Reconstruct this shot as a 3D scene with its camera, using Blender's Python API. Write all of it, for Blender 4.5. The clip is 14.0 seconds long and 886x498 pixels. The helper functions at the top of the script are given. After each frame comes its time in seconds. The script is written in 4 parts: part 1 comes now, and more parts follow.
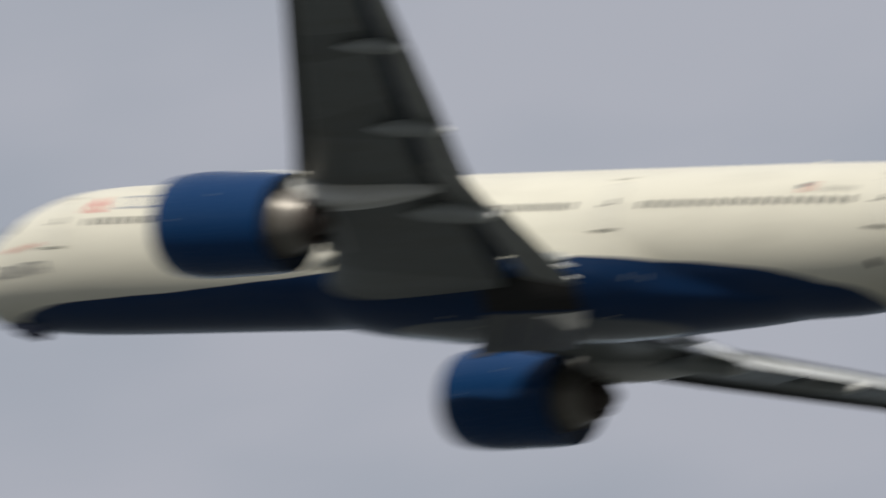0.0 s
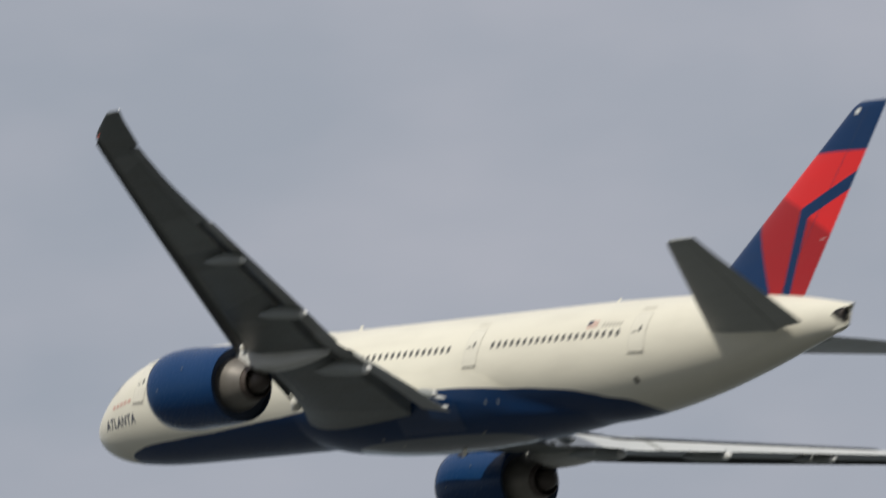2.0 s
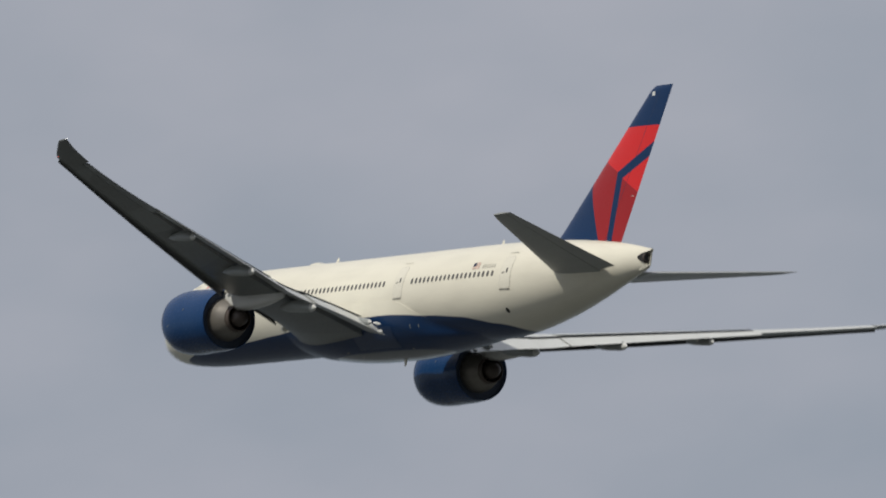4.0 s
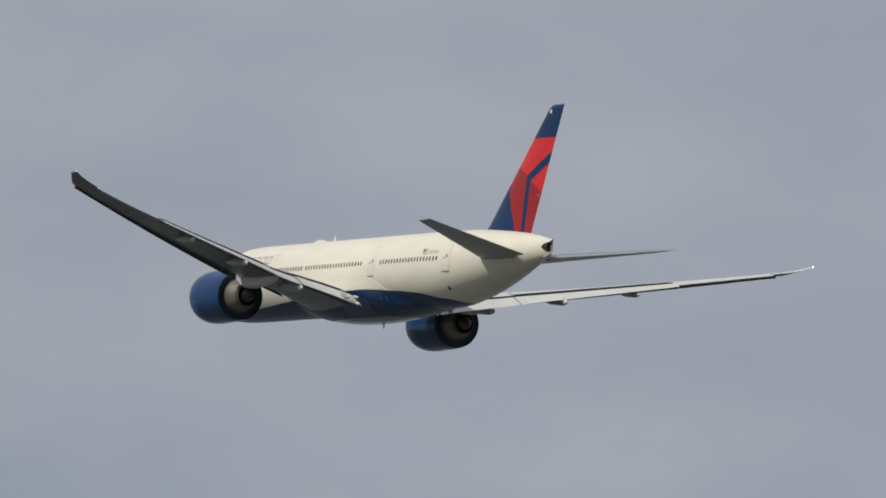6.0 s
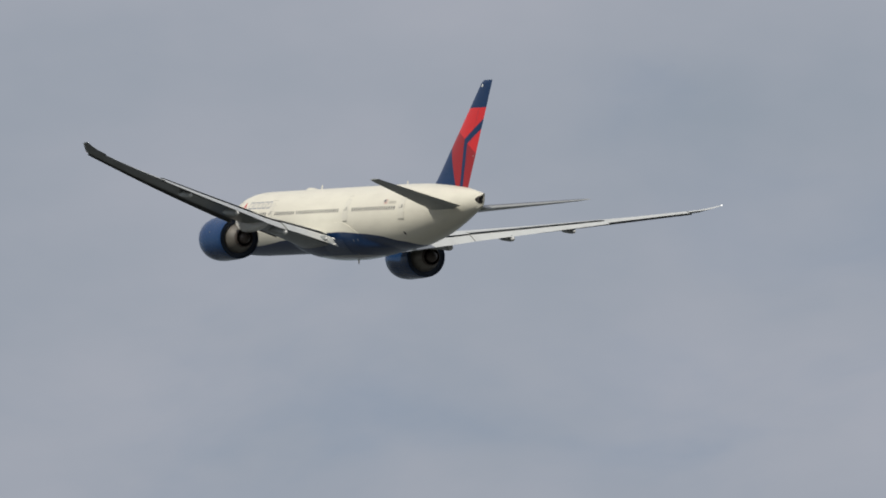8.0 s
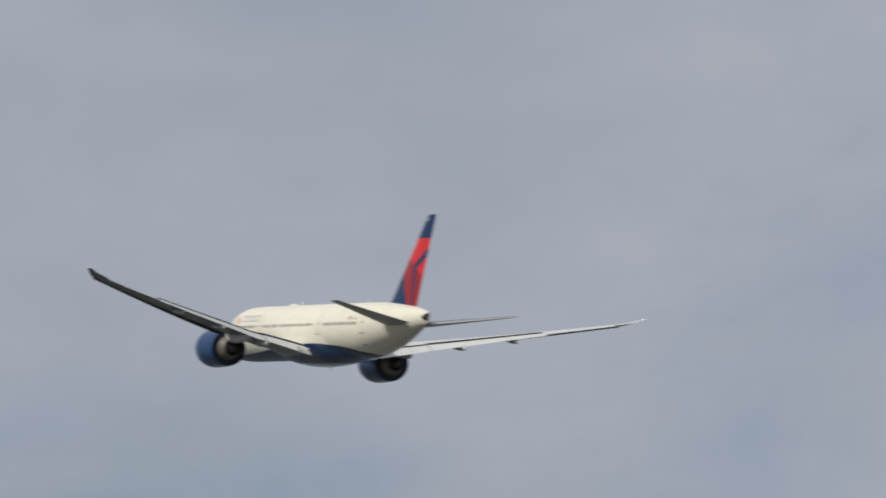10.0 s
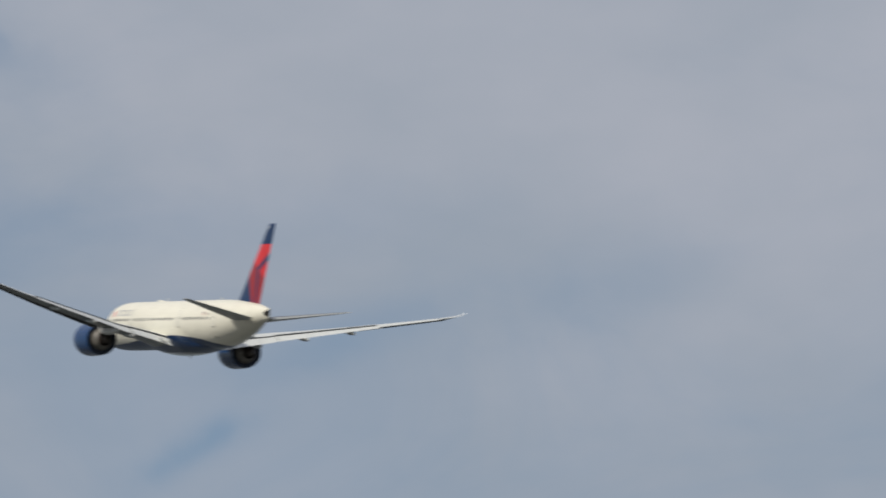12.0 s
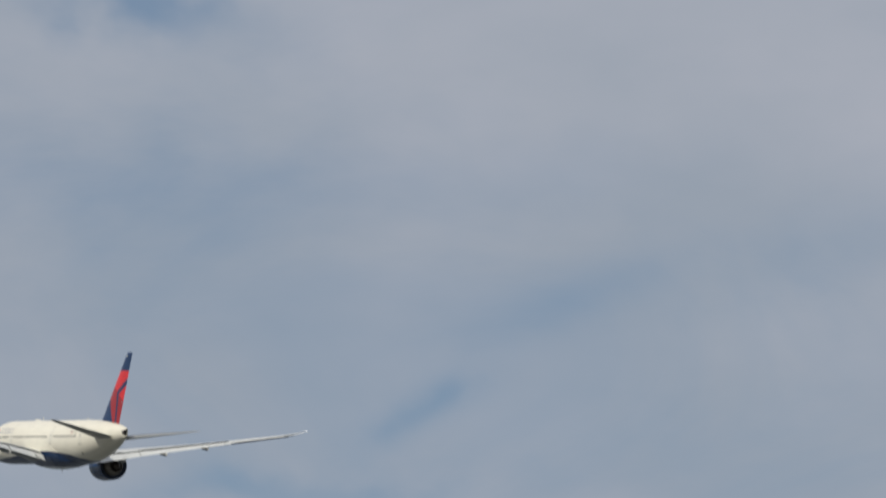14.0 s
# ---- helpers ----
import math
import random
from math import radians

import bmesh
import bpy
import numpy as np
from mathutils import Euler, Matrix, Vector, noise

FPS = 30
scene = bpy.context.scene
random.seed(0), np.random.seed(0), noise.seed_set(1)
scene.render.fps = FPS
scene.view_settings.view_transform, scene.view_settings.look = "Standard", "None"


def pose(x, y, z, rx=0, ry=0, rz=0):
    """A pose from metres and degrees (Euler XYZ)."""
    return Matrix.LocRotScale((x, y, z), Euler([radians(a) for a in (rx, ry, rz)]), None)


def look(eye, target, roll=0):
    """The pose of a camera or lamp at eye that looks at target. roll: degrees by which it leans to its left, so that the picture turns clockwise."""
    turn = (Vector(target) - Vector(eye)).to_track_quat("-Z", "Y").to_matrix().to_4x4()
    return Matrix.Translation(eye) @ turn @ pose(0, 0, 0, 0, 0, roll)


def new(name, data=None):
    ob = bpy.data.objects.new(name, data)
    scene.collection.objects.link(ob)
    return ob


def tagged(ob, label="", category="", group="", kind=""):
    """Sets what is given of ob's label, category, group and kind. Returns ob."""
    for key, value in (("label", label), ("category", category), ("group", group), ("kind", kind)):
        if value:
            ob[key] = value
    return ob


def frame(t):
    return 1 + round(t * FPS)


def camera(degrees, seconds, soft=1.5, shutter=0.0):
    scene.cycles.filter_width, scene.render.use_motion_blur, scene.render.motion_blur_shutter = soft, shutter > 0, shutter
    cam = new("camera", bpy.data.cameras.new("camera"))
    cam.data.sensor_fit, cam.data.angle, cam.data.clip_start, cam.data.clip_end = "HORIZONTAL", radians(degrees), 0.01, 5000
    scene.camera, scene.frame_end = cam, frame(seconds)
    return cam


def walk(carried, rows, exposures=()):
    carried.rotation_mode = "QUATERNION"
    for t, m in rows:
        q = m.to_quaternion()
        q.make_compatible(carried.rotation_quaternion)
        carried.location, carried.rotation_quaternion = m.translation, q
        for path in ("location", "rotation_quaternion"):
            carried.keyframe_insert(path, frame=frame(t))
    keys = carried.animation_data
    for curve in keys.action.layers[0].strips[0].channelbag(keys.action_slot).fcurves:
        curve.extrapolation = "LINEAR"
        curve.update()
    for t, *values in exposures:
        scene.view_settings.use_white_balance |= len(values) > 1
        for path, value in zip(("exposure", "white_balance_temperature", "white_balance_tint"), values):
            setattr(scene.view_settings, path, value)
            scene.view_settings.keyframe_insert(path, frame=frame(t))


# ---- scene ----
# Camera: a long lens on the ground, turning after the airliner.
cam = camera(4.8974, 14.0, soft=1.6, shutter=0.8)
walk(cam, [
    (0.0, pose(0, 0, 1.7, 116.963, -0.602, -56.149)),
    (0.1, pose(0, 0, 1.7, 116.704, -0.491, -54.647)),
    (0.2, pose(0, 0, 1.7, 116.591, -0.379, -53.557)),
    (0.3, pose(0, 0, 1.7, 116.426, -0.281, -52.532)),
    (0.4, pose(0, 0, 1.7, 116.232, -0.297, -51.687)),
    (0.5, pose(0, 0, 1.7, 115.864, -0.600, -50.868)),
    (0.6, pose(0, 0, 1.7, 115.420, -0.420, -49.895)),
    (0.7, pose(0, 0, 1.7, 115.088, -0.300, -48.965)),
    (0.8, pose(0, 0, 1.7, 114.929, -0.200, -48.241)),
    (0.9, pose(0, 0, 1.7, 114.728, -0.171, -47.713)),
    (1.0, pose(0, 0, 1.7, 114.416, -0.142, -47.136)),
    (1.1, pose(0, 0, 1.7, 114.076, -0.049, -46.592)),
    (1.2, pose(0, 0, 1.7, 113.938, 0.045, -46.055)),
    (1.3, pose(0, 0, 1.7, 113.923, 0.138, -45.441)),
    (1.4, pose(0, 0, 1.7, 113.883, 0.231, -44.683)),
    (1.5, pose(0, 0, 1.7, 113.861, 0.325, -44.015)),
    (1.6, pose(0, 0, 1.7, 113.819, 0.295, -43.371)),
    (1.7, pose(0, 0, 1.7, 113.762, 0.265, -42.709)),
    (1.8, pose(0, 0, 1.7, 113.664, 0.234, -41.971)),
    (1.9, pose(0, 0, 1.7, 113.455, 0.204, -41.327)),
    (2.0, pose(0, 0, 1.7, 113.316, 0.174, -40.785)),
    (2.1, pose(0, 0, 1.7, 113.192, 0.152, -40.295)),
    (2.2, pose(0, 0, 1.7, 112.980, 0.131, -39.846)),
    (2.3, pose(0, 0, 1.7, 112.646, 0.109, -39.382)),
    (2.4, pose(0, 0, 1.7, 112.355, 0.087, -38.933)),
    (2.5, pose(0, 0, 1.7, 112.184, 0.065, -38.459)),
    (2.6, pose(0, 0, 1.7, 112.073, 0.049, -37.975)),
    (2.7, pose(0, 0, 1.7, 111.940, 0.033, -37.512)),
    (4.8, pose(0, 0, 1.7, 108.325, -0.002, -29.409)),
    (4.9, pose(0, 0, 1.7, 108.186, -0.165, -29.191)),
    (5.0, pose(0, 0, 1.7, 107.991, -0.328, -29.037)),
    (5.1, pose(0, 0, 1.7, 107.823, -0.259, -28.868)),
    (5.2, pose(0, 0, 1.7, 107.620, -0.191, -28.747)),
    (5.3, pose(0, 0, 1.7, 107.474, -0.123, -28.600)),
    (5.4, pose(0, 0, 1.7, 107.390, -0.055, -28.334)),
    (5.5, pose(0, 0, 1.7, 107.307, 0.013, -28.044)),
    (5.6, pose(0, 0, 1.7, 107.228, 0.063, -27.625)),
    (5.7, pose(0, 0, 1.7, 107.157, 0.113, -27.234)),
    (5.9, pose(0, 0, 1.7, 107.004, 0.212, -26.534)),
    (6.0, pose(0, 0, 1.7, 106.919, 0.262, -26.241)),
    (6.1, pose(0, 0, 1.7, 106.827, 0.226, -26.027)),
    (6.2, pose(0, 0, 1.7, 106.702, 0.191, -25.870)),
    (6.3, pose(0, 0, 1.7, 106.586, 0.155, -25.694)),
    (6.4, pose(0, 0, 1.7, 106.477, 0.120, -25.503)),
    (6.5, pose(0, 0, 1.7, 106.363, 0.133, -25.274)),
    (6.6, pose(0, 0, 1.7, 106.225, 0.130, -25.023)),
    (6.7, pose(0, 0, 1.7, 106.070, 0.128, -24.732)),
    (6.8, pose(0, 0, 1.7, 105.964, 0.125, -24.345)),
    (6.9, pose(0, 0, 1.7, 105.900, 0.122, -24.040)),
    (7.0, pose(0, 0, 1.7, 105.867, 0.120, -23.823)),
    (7.1, pose(0, 0, 1.7, 105.791, 0.099, -23.679)),
    (7.2, pose(0, 0, 1.7, 105.619, 0.078, -23.584)),
    (9.3, pose(0, 0, 1.7, 104.318, 0.141, -19.999)),
    (9.4, pose(0, 0, 1.7, 104.277, 0.089, -19.897)),
    (9.5, pose(0, 0, 1.7, 104.249, 0.037, -19.790)),
    (9.6, pose(0, 0, 1.7, 104.219, 0.029, -19.653)),
    (9.7, pose(0, 0, 1.7, 104.195, 0.020, -19.549)),
    (9.8, pose(0, 0, 1.7, 104.163, 0.012, -19.509)),
    (9.9, pose(0, 0, 1.7, 104.126, 0.004, -19.461)),
    (10.0, pose(0, 0, 1.7, 104.083, -0.005, -19.433)),
    (10.1, pose(0, 0, 1.7, 104.007, -0.007, -19.367)),
    (10.2, pose(0, 0, 1.7, 103.967, -0.009, -19.266)),
    (10.3, pose(0, 0, 1.7, 103.949, -0.011, -19.164)),
    (10.4, pose(0, 0, 1.7, 103.919, -0.013, -19.022)),
    (10.5, pose(0, 0, 1.7, 103.897, -0.014, -18.907)),
    (10.6, pose(0, 0, 1.7, 103.844, -0.008, -18.792)),
    (10.7, pose(0, 0, 1.7, 103.785, -0.002, -18.679)),
    (10.8, pose(0, 0, 1.7, 103.718, 0.005, -18.608)),
    (10.9, pose(0, 0, 1.7, 103.658, 0.011, -18.536)),
    (11.0, pose(0, 0, 1.7, 103.595, 0.018, -18.463)),
    (11.1, pose(0, 0, 1.7, 103.512, 0.062, -18.371)),
    (11.2, pose(0, 0, 1.7, 103.424, 0.107, -18.252)),
    (11.3, pose(0, 0, 1.7, 103.333, 0.151, -18.125)),
    (11.4, pose(0, 0, 1.7, 103.262, 0.195, -18.022)),
    (11.5, pose(0, 0, 1.7, 103.185, 0.239, -17.933)),
    (11.6, pose(0, 0, 1.7, 103.142, 0.187, -17.911)),
    (11.7, pose(0, 0, 1.7, 103.094, 0.134, -17.866)),
    (11.8, pose(0, 0, 1.7, 103.056, 0.082, -17.827)),
    (11.9, pose(0, 0, 1.7, 103.015, 0.029, -17.797)),
    (12.0, pose(0, 0, 1.7, 102.975, -0.024, -17.793)),
    (12.1, pose(0, 0, 1.7, 102.918, -0.051, -17.790)),
    (12.2, pose(0, 0, 1.7, 102.892, -0.078, -17.744)),
    (12.3, pose(0, 0, 1.7, 102.864, -0.105, -17.703)),
    (12.4, pose(0, 0, 1.7, 102.826, -0.132, -17.655)),
    (12.5, pose(0, 0, 1.7, 102.802, -0.160, -17.568)),
    (12.6, pose(0, 0, 1.7, 102.779, -0.162, -17.485)),
    (12.7, pose(0, 0, 1.7, 102.762, -0.164, -17.420)),
    (12.8, pose(0, 0, 1.7, 102.733, -0.167, -17.333)),
    (12.9, pose(0, 0, 1.7, 102.730, -0.169, -17.263)),
    (13.0, pose(0, 0, 1.7, 102.727, -0.171, -17.184)),
    (13.1, pose(0, 0, 1.7, 102.723, -0.172, -17.125)),
    (13.2, pose(0, 0, 1.7, 102.723, -0.172, -17.083)),
    (13.3, pose(0, 0, 1.7, 102.730, -0.173, -17.054)),
    (13.4, pose(0, 0, 1.7, 102.716, -0.173, -17.033)),
    (13.5, pose(0, 0, 1.7, 102.714, -0.174, -17.018)),
    (13.6, pose(0, 0, 1.7, 102.713, -0.159, -16.969)),
    (13.7, pose(0, 0, 1.7, 102.716, -0.144, -16.897)),
    (13.8, pose(0, 0, 1.7, 102.743, -0.129, -16.779)),
    (13.9, pose(0, 0, 1.7, 102.743, -0.114, -16.639)),
    (14.0, pose(0, 0, 1.7, 102.755, -0.099, -16.523)),
], exposures=[(0.0, 0.0), (2.7, 0.0), (4.8, -0.14), (5.2, -0.13), (5.6, -0.09), (6.0, -0.10), (9.3, -0.02), (11.5, 0.04), (14.0, 0.02)])

# Daylight: thin broken cloud over blue sky, and the sun.
SUN_AZIMUTH = 256.0  # degrees clockwise from +Y
SUN_HEIGHT = 42.0


def sky_world():
    world = bpy.data.worlds.new("sky")
    scene.world = world
    world.use_nodes = True
    nt = world.node_tree
    nt.nodes.clear()
    out = nt.nodes.new("ShaderNodeOutputWorld")
    sky = nt.nodes.new("ShaderNodeTexSky")
    sky.sky_type = "NISHITA"
    sky.sun_disc = False
    sky.sun_elevation = radians(SUN_HEIGHT)
    sky.sun_rotation = radians(SUN_AZIMUTH)
    sky.air_density, sky.dust_density, sky.ozone_density = 1.0, 2.0, 1.2
    bg_sky = nt.nodes.new("ShaderNodeBackground")
    bg_sky.inputs[1].default_value = 0.088
    nt.links.new(sky.outputs[0], bg_sky.inputs[0])
    co = nt.nodes.new("ShaderNodeTexCoord")
    stretch = nt.nodes.new("ShaderNodeMapping")
    stretch.inputs["Location"].default_value = (3.1, 0.4, 1.7)
    stretch.inputs["Scale"].default_value = (1.0, 1.0, 1.9)
    nt.links.new(co.outputs["Generated"], stretch.inputs[0])
    big = nt.nodes.new("ShaderNodeTexNoise")
    big.inputs["Scale"].default_value = 24.0
    big.inputs["Detail"].default_value = 5.0
    big.inputs["Roughness"].default_value = 0.57
    big.inputs["Distortion"].default_value = 0.6
    nt.links.new(stretch.outputs[0], big.inputs[0])
    cover = nt.nodes.new("ShaderNodeMapRange")
    cover.interpolation_type = "SMOOTHSTEP"
    for k, v in enumerate((0.82, 1.05, 0.46, 0.98)):
        cover.inputs[k + 1].default_value = v
    rise = nt.nodes.new("ShaderNodeSeparateXYZ")
    nt.links.new(co.outputs["Generated"], rise.inputs[0])

    def calc(op, *values):
        n = nt.nodes.new("ShaderNodeMath")
        n.operation = op
        for socket, v in zip(n.inputs, values):
            if isinstance(v, (float, int)):
                socket.default_value = v
            else:
                nt.links.new(v, socket)
        return n.outputs[0]

    more = calc("ADD", calc("MULTIPLY", rise.outputs[2], 1.3), calc("MULTIPLY_ADD", big.outputs[0], 0.42, 0.495))
    nt.links.new(more, cover.inputs[0])
    thick = cover.outputs[0]
    # thin places in the cloud where the blue shows: bearing, height, half length, half width, slant (degrees), strength
    bend = nt.nodes.new("ShaderNodeTexNoise")
    bend.inputs["Scale"].default_value = 95.0
    bend.inputs["Detail"].default_value = 4.0
    nt.links.new(co.outputs["Generated"], bend.inputs[0])
    wobble = calc("MULTIPLY_ADD", bend.outputs[0], 1.1, -0.55)
    bearing = calc("ADD", calc("DEGREES", calc("ARCTAN2", rise.outputs[0], rise.outputs[1])), wobble)
    raised = calc("MULTIPLY_ADD", wobble, 0.5, calc("DEGREES", calc("ARCSINE", rise.outputs[2])))
    for az0, el0, long, wide, slant, strength in (
            (14.75, 14.10, 0.50, 0.16, -8, 0.80), (14.6, 13.1, 1.1, 0.28, 0, 0.22), (16.6, 13.1, 1.5, 0.22, 4, 0.20), (16.42, 11.90, 0.34, 0.10, 28, 0.55),
            (17.3, 12.5, 0.65, 0.14, 20, 0.34), (16.0, 11.42, 0.7, 0.11, 0, 0.40), (18.8, 12.8, 0.5, 0.22, 10, 0.22), (15.2, 11.45, 0.4, 0.10, 5, 0.35)):
        c, n = math.cos(radians(slant)), math.sin(radians(slant))
        du, dv = calc("ADD", bearing, -az0), calc("ADD", raised, -el0)
        along = calc("DIVIDE", calc("ADD", calc("MULTIPLY", du, c), calc("MULTIPLY", dv, n)), long)
        across = calc("DIVIDE", calc("SUBTRACT", calc("MULTIPLY", dv, c), calc("MULTIPLY", du, n)), wide)
        fall = calc("EXPONENT", calc("MULTIPLY", calc("ADD", calc("MULTIPLY", along, along), calc("MULTIPLY", across, across)), -1.0))
        thick = calc("SUBTRACT", thick, calc("MULTIPLY", fall, strength))
    thick = calc("MAXIMUM", thick, 0.1)
    soft = nt.nodes.new("ShaderNodeTexNoise")
    soft.inputs["Scale"].default_value = 22.0
    soft.inputs["Detail"].default_value = 5.0
    nt.links.new(stretch.outputs[0], soft.inputs[0])
    shade = nt.nodes.new("ShaderNodeMix")
    shade.data_type = "RGBA"
    shade.inputs[6].default_value = (0.311, 0.352, 0.415, 1)
    shade.inputs[7].default_value = (0.417, 0.433, 0.490, 1)
    lift = nt.nodes.new("ShaderNodeMapRange")
    for k, v in enumerate((0.80, 1.58, 0.0, 1.0)):  # thicker and paler cloud higher up
        lift.inputs[k + 1].default_value = v
    height = nt.nodes.new("ShaderNodeSeparateXYZ")
    nt.links.new(co.outputs["Generated"], height.inputs[0])
    pile = nt.nodes.new("ShaderNodeMath")
    pile.operation = "MULTIPLY_ADD"
    pile.inputs[1].default_value = 2.2
    nt.links.new(height.outputs[2], pile.inputs[0])
    crisp = nt.nodes.new("ShaderNodeMapRange")
    for k, v in enumerate((0.3, 0.7, 0.15, 0.85)):
        crisp.inputs[k + 1].default_value = v
    nt.links.new(soft.outputs[0], crisp.inputs[0])
    nt.links.new(crisp.outputs[0], pile.inputs[2])
    nt.links.new(pile.outputs[0], lift.inputs[0])
    nt.links.new(lift.outputs[0], shade.inputs[0])
    bg_cloud = nt.nodes.new("ShaderNodeBackground")
    bg_cloud.inputs[1].default_value = 1.0
    nt.links.new(shade.outputs[2], bg_cloud.inputs[0])
    mix = nt.nodes.new("ShaderNodeMixShader")
    nt.links.new(thick, mix.inputs[0])
    nt.links.new(bg_sky.outputs[0], mix.inputs[1])
    nt.links.new(bg_cloud.outputs[0], mix.inputs[2])
    nt.links.new(mix.outputs[0], out.inputs[0])


sky_world()
sun = new("sun", bpy.data.lights.new("sun", "SUN"))
sun.data.energy = 2.9
sun.data.angle = radians(0.6)
sun.data.color = (1.0, 0.94, 0.82)
az, el = radians(SUN_AZIMUTH), radians(SUN_HEIGHT)
TO_SUN = Vector((math.sin(az) * math.cos(el), math.cos(az) * math.cos(el), math.sin(el)))
sun.matrix_world = look(TO_SUN * 100, (0, 0, 0))
scene.view_settings.exposure = 0.0


# ---- materials ----
def linked_noise(nt, scale, detail, coords):
    n = nt.nodes.new("ShaderNodeTexNoise")
    n.inputs["Scale"].default_value = scale
    n.inputs["Detail"].default_value = detail
    nt.links.new(coords, n.inputs[0])
    return n.outputs[0]


def ranged(nt, value, a, b, c, d):
    n = nt.nodes.new("ShaderNodeMapRange")
    for k, v in enumerate((a, b, c, d)):
        n.inputs[k + 1].default_value = v
    nt.links.new(value, n.inputs[0])
    return n.outputs[0]


def mixed(nt, factor, a, b):
    n = nt.nodes.new("ShaderNodeMix")
    n.data_type = "RGBA"
    for socket, v in ((n.inputs[0], factor), (n.inputs[6], a), (n.inputs[7], b)):
        if isinstance(v, (tuple, float, int)):
            socket.default_value = v
        else:
            nt.links.new(v, socket)
    return n.outputs[2]


def mathed(nt, op, a, b=0.0):
    n = nt.nodes.new("ShaderNodeMath")
    n.operation = op
    for socket, v in zip(n.inputs, (a, b)):
        if isinstance(v, (float, int)):
            socket.default_value = v
        else:
            nt.links.new(v, socket)
    return n.outputs[0]


def start(name):
    m = bpy.data.materials.new(name)
    m.use_nodes = True
    nt = m.node_tree
    bsdf = nt.nodes["Principled BSDF"]
    co = nt.nodes.new("ShaderNodeTexCoord").outputs["Object"]
    return m, nt, bsdf, co


def finish(nt, bsdf, co, colour, rough, metal, grime, bump, coat=0.0, patch=0.0):
    """Streaks along the airflow at a large scale, grain at a small one."""
    stretch = nt.nodes.new("ShaderNodeMapping")
    stretch.inputs["Scale"].default_value = (0.25, 1.0, 1.0)
    nt.links.new(co, stretch.inputs[0])
    streak = linked_noise(nt, 1.3, 5.0, stretch.outputs[0])
    grain = linked_noise(nt, 9.0, 3.0, co)
    if patch:  # panels weathered lighter and darker
        cells = nt.nodes.new("ShaderNodeTexVoronoi")
        cells.inputs["Scale"].default_value = 0.32
        nt.links.new(stretch.outputs[0], cells.inputs["Vector"])
        tone = nt.nodes.new("ShaderNodeSeparateColor")
        nt.links.new(cells.outputs["Color"], tone.inputs[0])
        colour = mixed(nt, mathed(nt, "MULTIPLY", tone.outputs[0], patch), colour, (0.075, 0.085, 0.090, 1))
    dirt = mathed(nt, "MULTIPLY", ranged(nt, streak, 0.45, 0.75, 0.0, 1.0), grime)
    nt.links.new(mixed(nt, dirt, colour, (0.10, 0.09, 0.075, 1)), bsdf.inputs["Base Color"])
    nt.links.new(ranged(nt, grain, 0.3, 0.7, rough * 0.8, rough * 1.25), bsdf.inputs["Roughness"])
    bsdf.inputs["Metallic"].default_value = metal
    bsdf.inputs["Coat Weight"].default_value = coat
    bsdf.inputs["Coat Roughness"].default_value = 0.08
    if bump:
        b = nt.nodes.new("ShaderNodeBump")
        b.inputs["Strength"].default_value = bump
        b.inputs["Distance"].default_value = 0.02
        nt.links.new(streak, b.inputs["Height"])
        nt.links.new(b.outputs[0], bsdf.inputs["Normal"])


def paint(name, colour, rough=0.35, metal=0.0, grime=0.12, bump=0.05, coat=0.0, patch=0.0):
    m, nt, bsdf, co = start(name)
    finish(nt, bsdf, co, (*colour, 1), rough, metal, grime, bump, coat, patch)
    return m


def glow(name, colour, strength):
    m, nt, bsdf, co = start(name)
    bsdf.inputs["Base Color"].default_value = (*colour, 1)
    bsdf.inputs["Emission Color"].default_value = (*colour, 1)
    bsdf.inputs["Emission Strength"].default_value = strength
    return m


WHITE_C = (0.74, 0.718, 0.622, 1)
BLUE_C = (0.0050, 0.029, 0.095, 1)
GREY_C = (0.095, 0.115, 0.140, 1)
# height of the paint line between white and blue along the body: station, height
PAINT_LINE = [(0.0, -3.6), (3.4, -3.3), (4.2, -2.84), (6.2, -2.58), (10.2, -2.42), (13.7, -2.29), (17.2, -2.09), (20.0, -1.93), (25.0, -1.68),
              (33.0, -1.52), (36.0, -1.55), (38.5, -1.68), (41.6, -1.83), (44.6, -2.08), (46.3, -2.36), (48.4, -2.62), (50.5, -3.2), (64.0, -3.6)]


